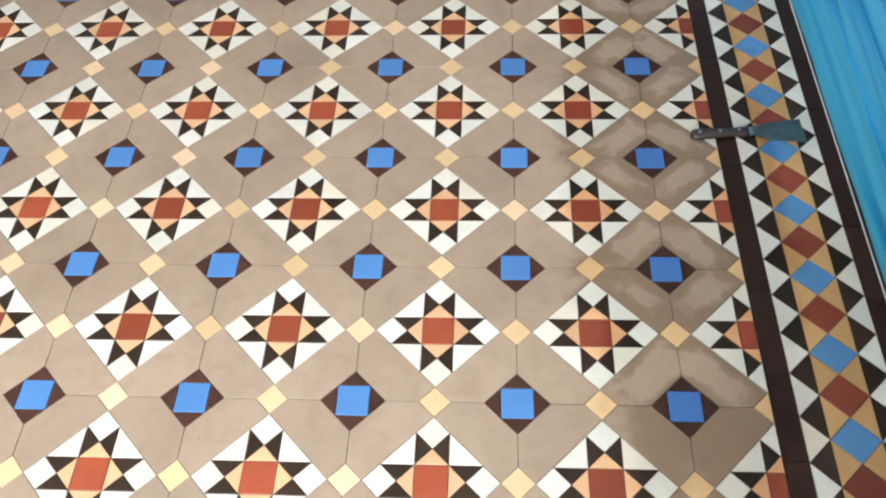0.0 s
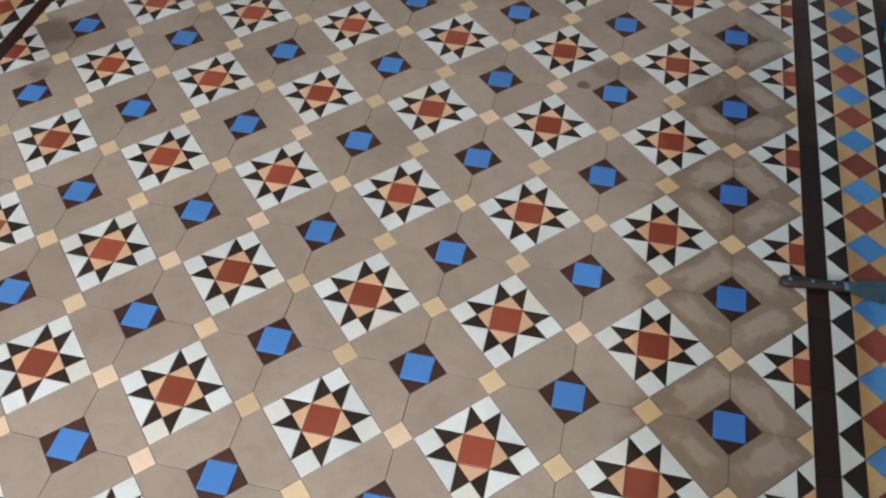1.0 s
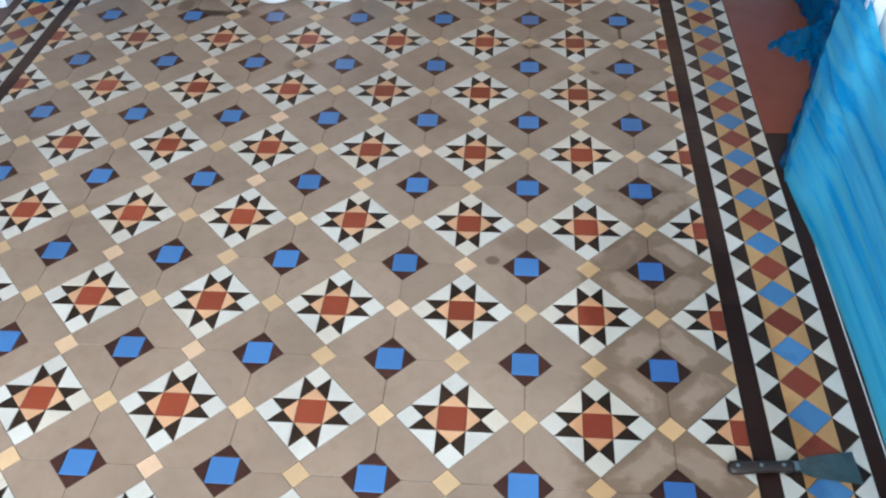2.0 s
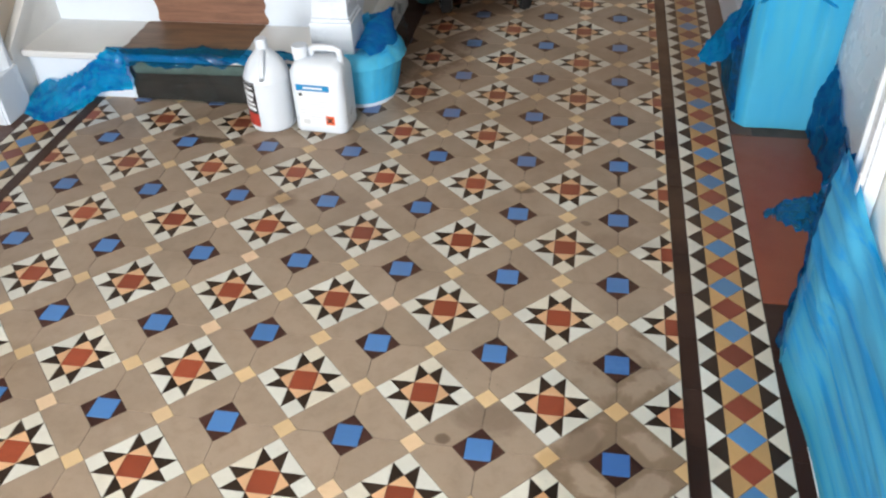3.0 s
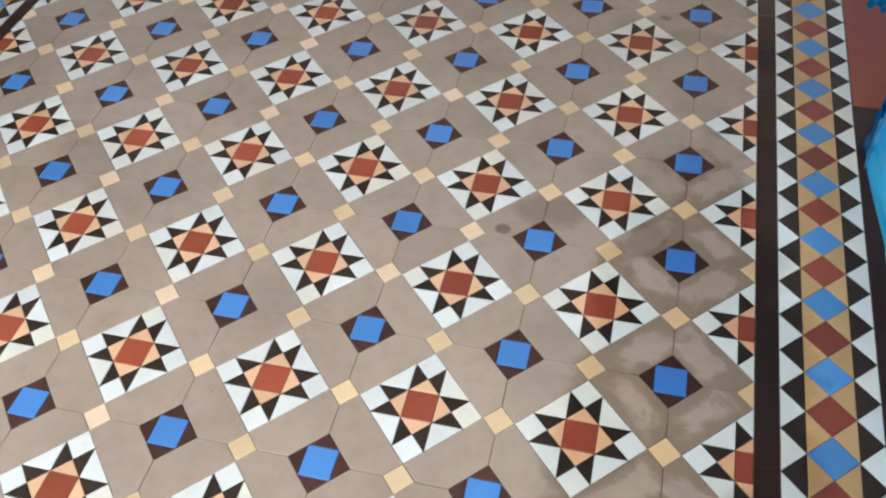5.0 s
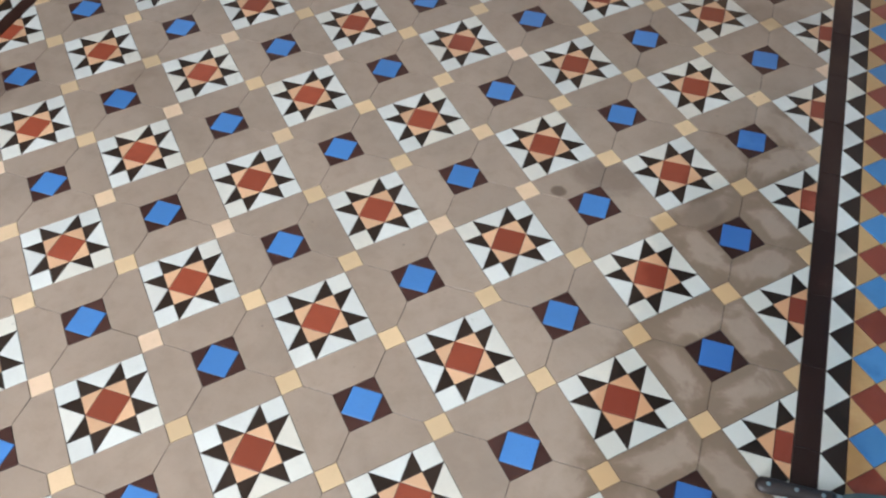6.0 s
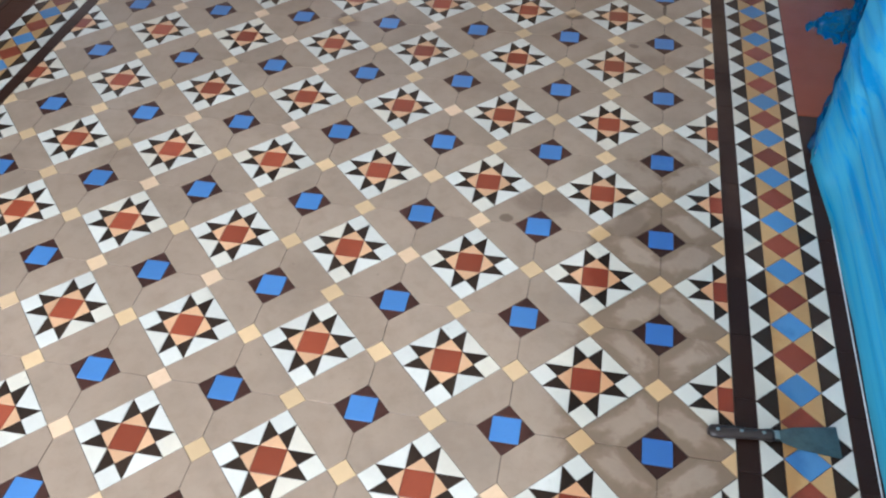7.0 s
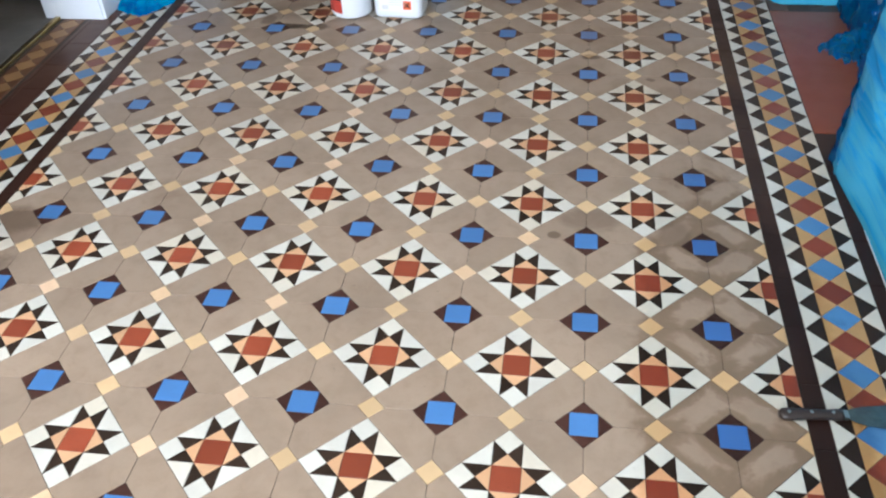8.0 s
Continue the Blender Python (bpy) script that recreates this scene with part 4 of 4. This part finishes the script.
part("hose", tube([(0.0, 0.02, 0.17), (0.05, -0.02, 0.20), (0.10, 0.0, 0.26), (0.10, 0.06, 0.34), (0.02, 0.10, 0.38), (-0.06, 0.10, 0.34), (-0.10, 0.06, 0.26)], 0.017, 12), RUBBER, mach, "black ribbed hose", True)

# ---- socket and plug-in unit on the wall ----
sock = thing("wall_socket", "white double wall socket plate", "socket", at=(HALL_RIGHT, 0.545, 0.48))
part("plate", box((-0.009, -0.073, -0.043), (0.0, 0.073, 0.043), 0.003), HDPE, sock)
for y in (-0.055, 0.0):
    part("rocker_switch", box((-0.012, y - 0.006, 0.006), (-0.008, y + 0.006, 0.026), 0.001), HDPE, sock)
plug = thing("plug_in_unit", "white rounded plug-in unit with dark slots", "plug-in unit", at=(HALL_RIGHT - 0.010, 0.70, 0.46))
part("body", put(rounded_rings([(0.030, 0.052, 0.026, 0), (0.035, 0.058, 0.03, 0.006), (0.036, 0.059, 0.031, 0.026), (0.030, 0.052, 0.026, 0.04), (0.018, 0.038, 0.014, 0.045)]), pose(0, 0, 0, 90, 0, -90)), HDPE, plug, soft_shade=True)
for i in range(3):
    part("slot", box((-0.036, -0.018 + 0.013 * i, 0.052), (-0.026, -0.012 + 0.013 * i, 0.0605), 0.001), INK_BLACK, plug)
part("green_mark", box((-0.0475, -0.012, -0.036), (-0.040, 0.012, -0.016), 0.001), INK_GREEN, plug)

# ---- dark cabinet in the side room ----
cab = thing("cabinet", "black painted low cabinet on the side room carpet", "cabinet", at=(-2.46, 2.15, 0.002))
part("plinth", box((-0.92, 0.03, 0), (0.08, 0.40, 0.06)), SHADOWPAINT, cab)
part("body", box((-0.94, 0.0, 0.06), (0.1, 0.42, 0.95), 0.004), SHADOWPAINT, cab)
for x in (-0.92, -0.41):
    q = part("door", box((x, -0.018, 0.09), (x + 0.49, 0.0, 0.90), 0.003), SHADOWPAINT, cab)
    part("knob", lathe([(0.008, 0), (0.008, 0.012), (0.014, 0.018), (0.01, 0.026)], 16), BRASS, q).matrix_local = pose(x + (0.44 if x < -0.5 else 0.05), -0.018, 0.55, 90, 0, 0)


# ---- the floor's tiles ----
def clip(poly, axis, limit, keep_below):
    out = []
    for i, p in enumerate(poly):
        q = poly[(i + 1) % len(poly)]
        dp = (limit - p[axis]) * (1 if keep_below else -1)
        dq = (limit - q[axis]) * (1 if keep_below else -1)
        if dp >= 0:
            out.append(p)
        if dp * dq < 0:
            f = dp / (dp - dq)
            out.append((p[0] + (q[0] - p[0]) * f, p[1] + (q[1] - p[1]) * f))
    return out


def area(poly):
    return sum(p[0] * q[1] - q[0] * p[1] for p, q in zip(poly, poly[1:] + poly[:1])) / 2


def inset(poly, d):
    """The polygon drawn in by d, counter-clockwise and convex."""
    n = len(poly)
    out = []
    for i in range(n):
        p0, p1, p2 = (Vector(poly[i - 1]), Vector(poly[i]), Vector(poly[(i + 1) % n]))
        a, b = (p1 - p0).normalized(), (p2 - p1).normalized()
        na, nb = Vector((-a.y, a.x)), Vector((-b.y, b.x))
        m = na + nb
        k = m.length_squared
        m = m * (2 * d / k) if k > 1e-6 else na * d
        if m.length > 3 * d:
            m = m.normalized() * 3 * d
        out.append(p1 + m)
    return out


GAP, EDGE, DEEP = 0.0005, 0.0007, 0.008


def prism(poly):
    """Vertices and faces of one tile with a worn edge; its top lies at z = 0."""
    if area(poly) < 0:
        poly = poly[::-1]
    n = len(poly)
    outer, top = inset(poly, GAP), inset(poly, GAP + EDGE)
    vs = [(p.x, p.y, -DEEP) for p in outer] + [(p.x, p.y, -0.0006) for p in outer] + [(p.x, p.y, 0) for p in top]
    fs = [tuple(range(2 * n, 3 * n))]
    for i in range(n):
        j = (i + 1) % n
        fs += [(i, j, n + j, n + i), (n + i, n + j, 2 * n + j, 2 * n + i)]
    return vs, fs


def tile_mesh(name, poly, mat):
    me = bpy.data.meshes.new(name)
    me.from_pydata(*prism(poly)[:1], [], prism(poly)[1])
    me.materials.append(mat)
    return me


R2 = math.sqrt(0.5)
def uv(p, q):
    """From the star block's own axes (units of the small tile, at 45 degrees) to the hall's."""
    return ((p - q) * R2 * U, (p + q) * R2 * U)


def centred(poly):
    cx, cy = sum(p[0] for p in poly) / len(poly), sum(p[1] for p in poly) / len(poly)
    return [(x - cx, y - cy) for x, y in poly], (cx, cy)


def turned(poly, k):
    for _ in range(k % 4):
        poly = [(-y, x) for x, y in poly]
    return poly


star = [("red_star_centre", RED, [uv(1, 0), uv(0, 1), uv(-1, 0), uv(0, -1)], 1),
        ("peach_triangle", PEACH, [uv(1, 0), uv(1, 1), uv(0, 1)], 4),
        ("black_star_point", BLACK, [uv(1, 1), uv(1, 0), uv(2, 1)], 4),
        ("black_star_point_mirrored", BLACK, [uv(1, 0), uv(1, -1), uv(2, -1)], 4),
        ("white_triangle", WHITE, [uv(1, 0), uv(2, -1), uv(2, 1)], 4),
        ("white_square", WHITE, [uv(1, 1), uv(2, 1), uv(2, 2), uv(1, 2)], 4)]
blue = [("blue_square", BLUE, [uv(1, 0), uv(0, 1), uv(-1, 0), uv(0, -1)], 1),
        ("chocolate_triangle", CHOC, [uv(1, 0), uv(1, 1), uv(0, 1)], 4)]
sq = math.sqrt(2) * U
hexa = [(2 * sq, 0), (A / 2, sq / 2), (A / 2, A / 2 - sq), (A / 2 - sq, A / 2), (sq / 2, A / 2), (0, 2 * sq)]
yellow = [uv(0.5, 0.5), uv(-0.5, 0.5), uv(-0.5, -0.5), uv(0.5, -0.5)]

X_LO, X_HI = -7 * A - 0.008, 0.001
tiles = []            # (name, material, local outline, x, y, quarter turns)
for j in range(-23, 43):
    for i in range(-14, 1):
        x, y = i * A / 2, j * A / 2
        if y > 2.36 and x < -1.15:
            continue
        if i % 2 == 0 and j % 2 == 0:
            for name, mat, poly, times in star:
                for k in range(times):
                    tiles.append((name, mat, poly, x, y, k))
        elif i % 2 and j % 2:
            for name, mat, poly, times in blue:
                for k in range(times):
                    tiles.append((name, mat, poly, x, y, k))
        else:
            tiles.append(("yellow_square", YELLOW, yellow, x, y, 0))
        if i % 2 == 0 and j % 2 == 0:
            for k in range(4):
                tiles.append(("tan_hexagon", TAN, hexa, x, y, k))

SINGLE = 290
shared, counts, rest = {}, {}, {}
near = lambda x, y: max(abs(x + 0.75) / 1.1, abs(y - 1.1) / 1.2)


def lay(name, mat, poly, x, y, k):
    """One tile of its own, or, far from the walked stretch, one of the joined rest."""
    world_poly = [(px + x, py + y) for px, py in turned(poly, k)]
    xs = [p[0] for p in world_poly]
    cut = False
    if y > 2.62 and name not in BORDER_NAMES and min(xs) < -0.905:
        # the pattern is cut off at the dark strip beside the stairs
        world_poly = clip(world_poly, 0, -0.905, False)
        cut = True
        if len(world_poly) < 3 or abs(area(world_poly)) < 2e-5:
            return
    if mat is not None and (max(xs) > X_HI or min(xs) < X_LO) and name not in BORDER_NAMES:
        world_poly = clip(clip(world_poly, 0, X_HI, True), 0, X_LO, False)
        cut = True
        if len(world_poly) < 3 or abs(area(world_poly)) < 2e-5:
            return
    dz, tx, ty = random.uniform(-0.0003, 0.0001), random.uniform(-0.25, 0.25), random.uniform(-0.25, 0.25)
    if counts.get(name, 0) < SINGLE:
        counts[name] = counts.get(name, 0) + 1
        if cut:
            loc, c = centred(world_poly)
            ob = new(name, tile_mesh(name, loc, mat))
            ob.matrix_world = pose(*c, dz, tx, ty, 0)
        else:
            key = (name, tuple(round(c, 4) for p in poly for c in p))
            if key not in shared:
                loc, c = centred(poly)
                ax = 0.0
                if name == "tan_hexagon":
                    # lay the long side along the mesh's own x
                    ax = math.pi / 4
                    loc = [(p * math.cos(ax) + q * math.sin(ax) * 1.0, q * math.cos(ax) - p * math.sin(ax)) for p, q in [(-b, a) for a, b in loc]]
                shared[key] = (tile_mesh(name, loc, mat), c, ax)
            me, c, ax = shared[key]
            (cx, cy), = turned([c], k)
            ob = new(name, me)
            extra = 0.0 if name != "tan_hexagon" else -45.0
            ob.matrix_world = pose(cx + x, cy + y, dz, tx, ty, 0) @ pose(0, 0, 0, 0, 0, 90 * k + extra)
        ob.parent = floor
    else:
        rest.setdefault((name, mat.name), (mat, []))[1].append((world_poly, dz))


BORDER_NAMES = {"blue_diamond", "red_diamond", "buff_triangle", "black_border_triangle", "white_border_triangle", "dark_strip", "threshold_square", "threshold_triangle", "quarry_tile", "margin_strip"}
V = A / 7            # side unit of the border
def border(x0, out, y_from, y_to):
    """The patterned border from x0 outward: strip, saw teeth, diamonds, saw teeth."""
    k0, k1 = math.floor((y_from - 0.5737) / (2 * V)), math.ceil((y_to - 0.5737) / (2 * V))
    s = out
    xa, xb, xm, xc, xd = x0 + s * 0.0395, x0 + s * 0.0785, x0 + s * 0.1175, x0 + s * 0.1565, x0 + s * 0.1955
    for k in range(k0, k1):
        y = 0.5737 + k * 2 * V
        nm, mt = ("blue_diamond", BLUE2) if k % 2 == 0 else ("red_diamond", RED2)
        tiles.append((nm, mt, [(xb - xm, 0), (0, -V), (xc - xm, 0), (0, V)], xm, y, 0))
        for xe, xt in ((xb, xa), (xc, xd)):
            ym = y + V
            tiles.append(("buff_triangle", BUFF, [(0, -V), (xm - xe, 0), (0, V)], xe, ym, 0))
            tiles.append(("black_border_triangle", BLACK, [(0, -V), (xt - xe, 0), (0, V)], xe, ym, 0))
            tiles.append(("white_border_triangle", WHITE, [(0, -V), (xe - xt, 0), (0, V)], xt, y, 0))
    n = int((y_to - y_from) / (4 * V))
    for k in range(n):
        y = y_from + (k + 0.5) * 4 * V
        tiles.append(("dark_strip", DARK, [(-0.019, -2 * V), (0.019, -2 * V), (0.019, 2 * V), (-0.019, 2 * V)], x0 + s * 0.0195, y, 0))


border(0.0015, 1, -3.1, 5.6)
border(-7 * A - 0.0085, -1, -3.1, 2.30)


def strip(name, mat, x0, x1, y0, y1, step):
    n = max(1, round((y1 - y0) / step))
    w, h = (x1 - x0) / 2, (y1 - y0) / n / 2
    for k in range(n):
        tiles.append((name, mat, [(-w, -h), (w, -h), (w, h), (-w, h)], (x0 + x1) / 2, y0 + (2 * k + 1) * h, 0))


# plain outer margins
strip("margin_strip", DARK, 0.198, 0.262, -3.1, 1.435, 0.1524)
strip("margin_strip", DARK, 0.263, 0.458, 1.29, 1.435, 0.1524)
strip("margin_strip", CHOC, 0.198, 0.262, 2.205, 5.6, 0.1524)
strip("margin_strip", CHOC, -2.142, -2.062, -3.1, 2.30, 0.1524)
# dark brown strip beside the stairs, up to the cut pattern
strip("margin_strip", CHOC, -1.0, -0.906, 2.62, 5.6, 0.1524)
# red threshold slab of the right doorway
tiles.append(("quarry_tile", QUARRY, [(-0.13, -0.383), (0.13, -0.383), (0.13, 0.383), (-0.13, 0.383)], 0.329, 1.820, 0))
# small chequers of the left threshold
strip("margin_strip", CHOC, -2.160, -2.144, 1.03, 2.02, 0.1524)
for k in range(13):
    y = 1.07 + k * 2 * V
    tiles.append(("threshold_square", THRESH_TAN, [(-V, 0), (0, -V), (V, 0), (0, V)], -2.212, y, 0))
    for sgn in (-1, 1):
        tiles.append(("threshold_triangle", THRESH_BROWN, [(0, -V), (-sgn * V, 0), (0, V)], -2.212 + sgn * V * 1.03, y + V, 0))

tiles.sort(key=lambda t: near(t[3], t[4]))
for t in tiles:
    lay(*t)
for (name, _), (mat, polys) in rest.items():
    vs, fs = [], []
    for poly, dz in polys:
        v, f = prism(poly)
        n = len(vs)
        vs += [(a, b, c + dz) for a, b, c in v]
        fs += [tuple(i + n for i in g) for g in f]
    me = bpy.data.meshes.new("far_" + name)
    me.from_pydata(vs, [], fs)
    me.materials.append(mat)
    ob = new("far_" + name + "s", me)
    ob.parent = floor
    tagged(ob, kind="stuff")
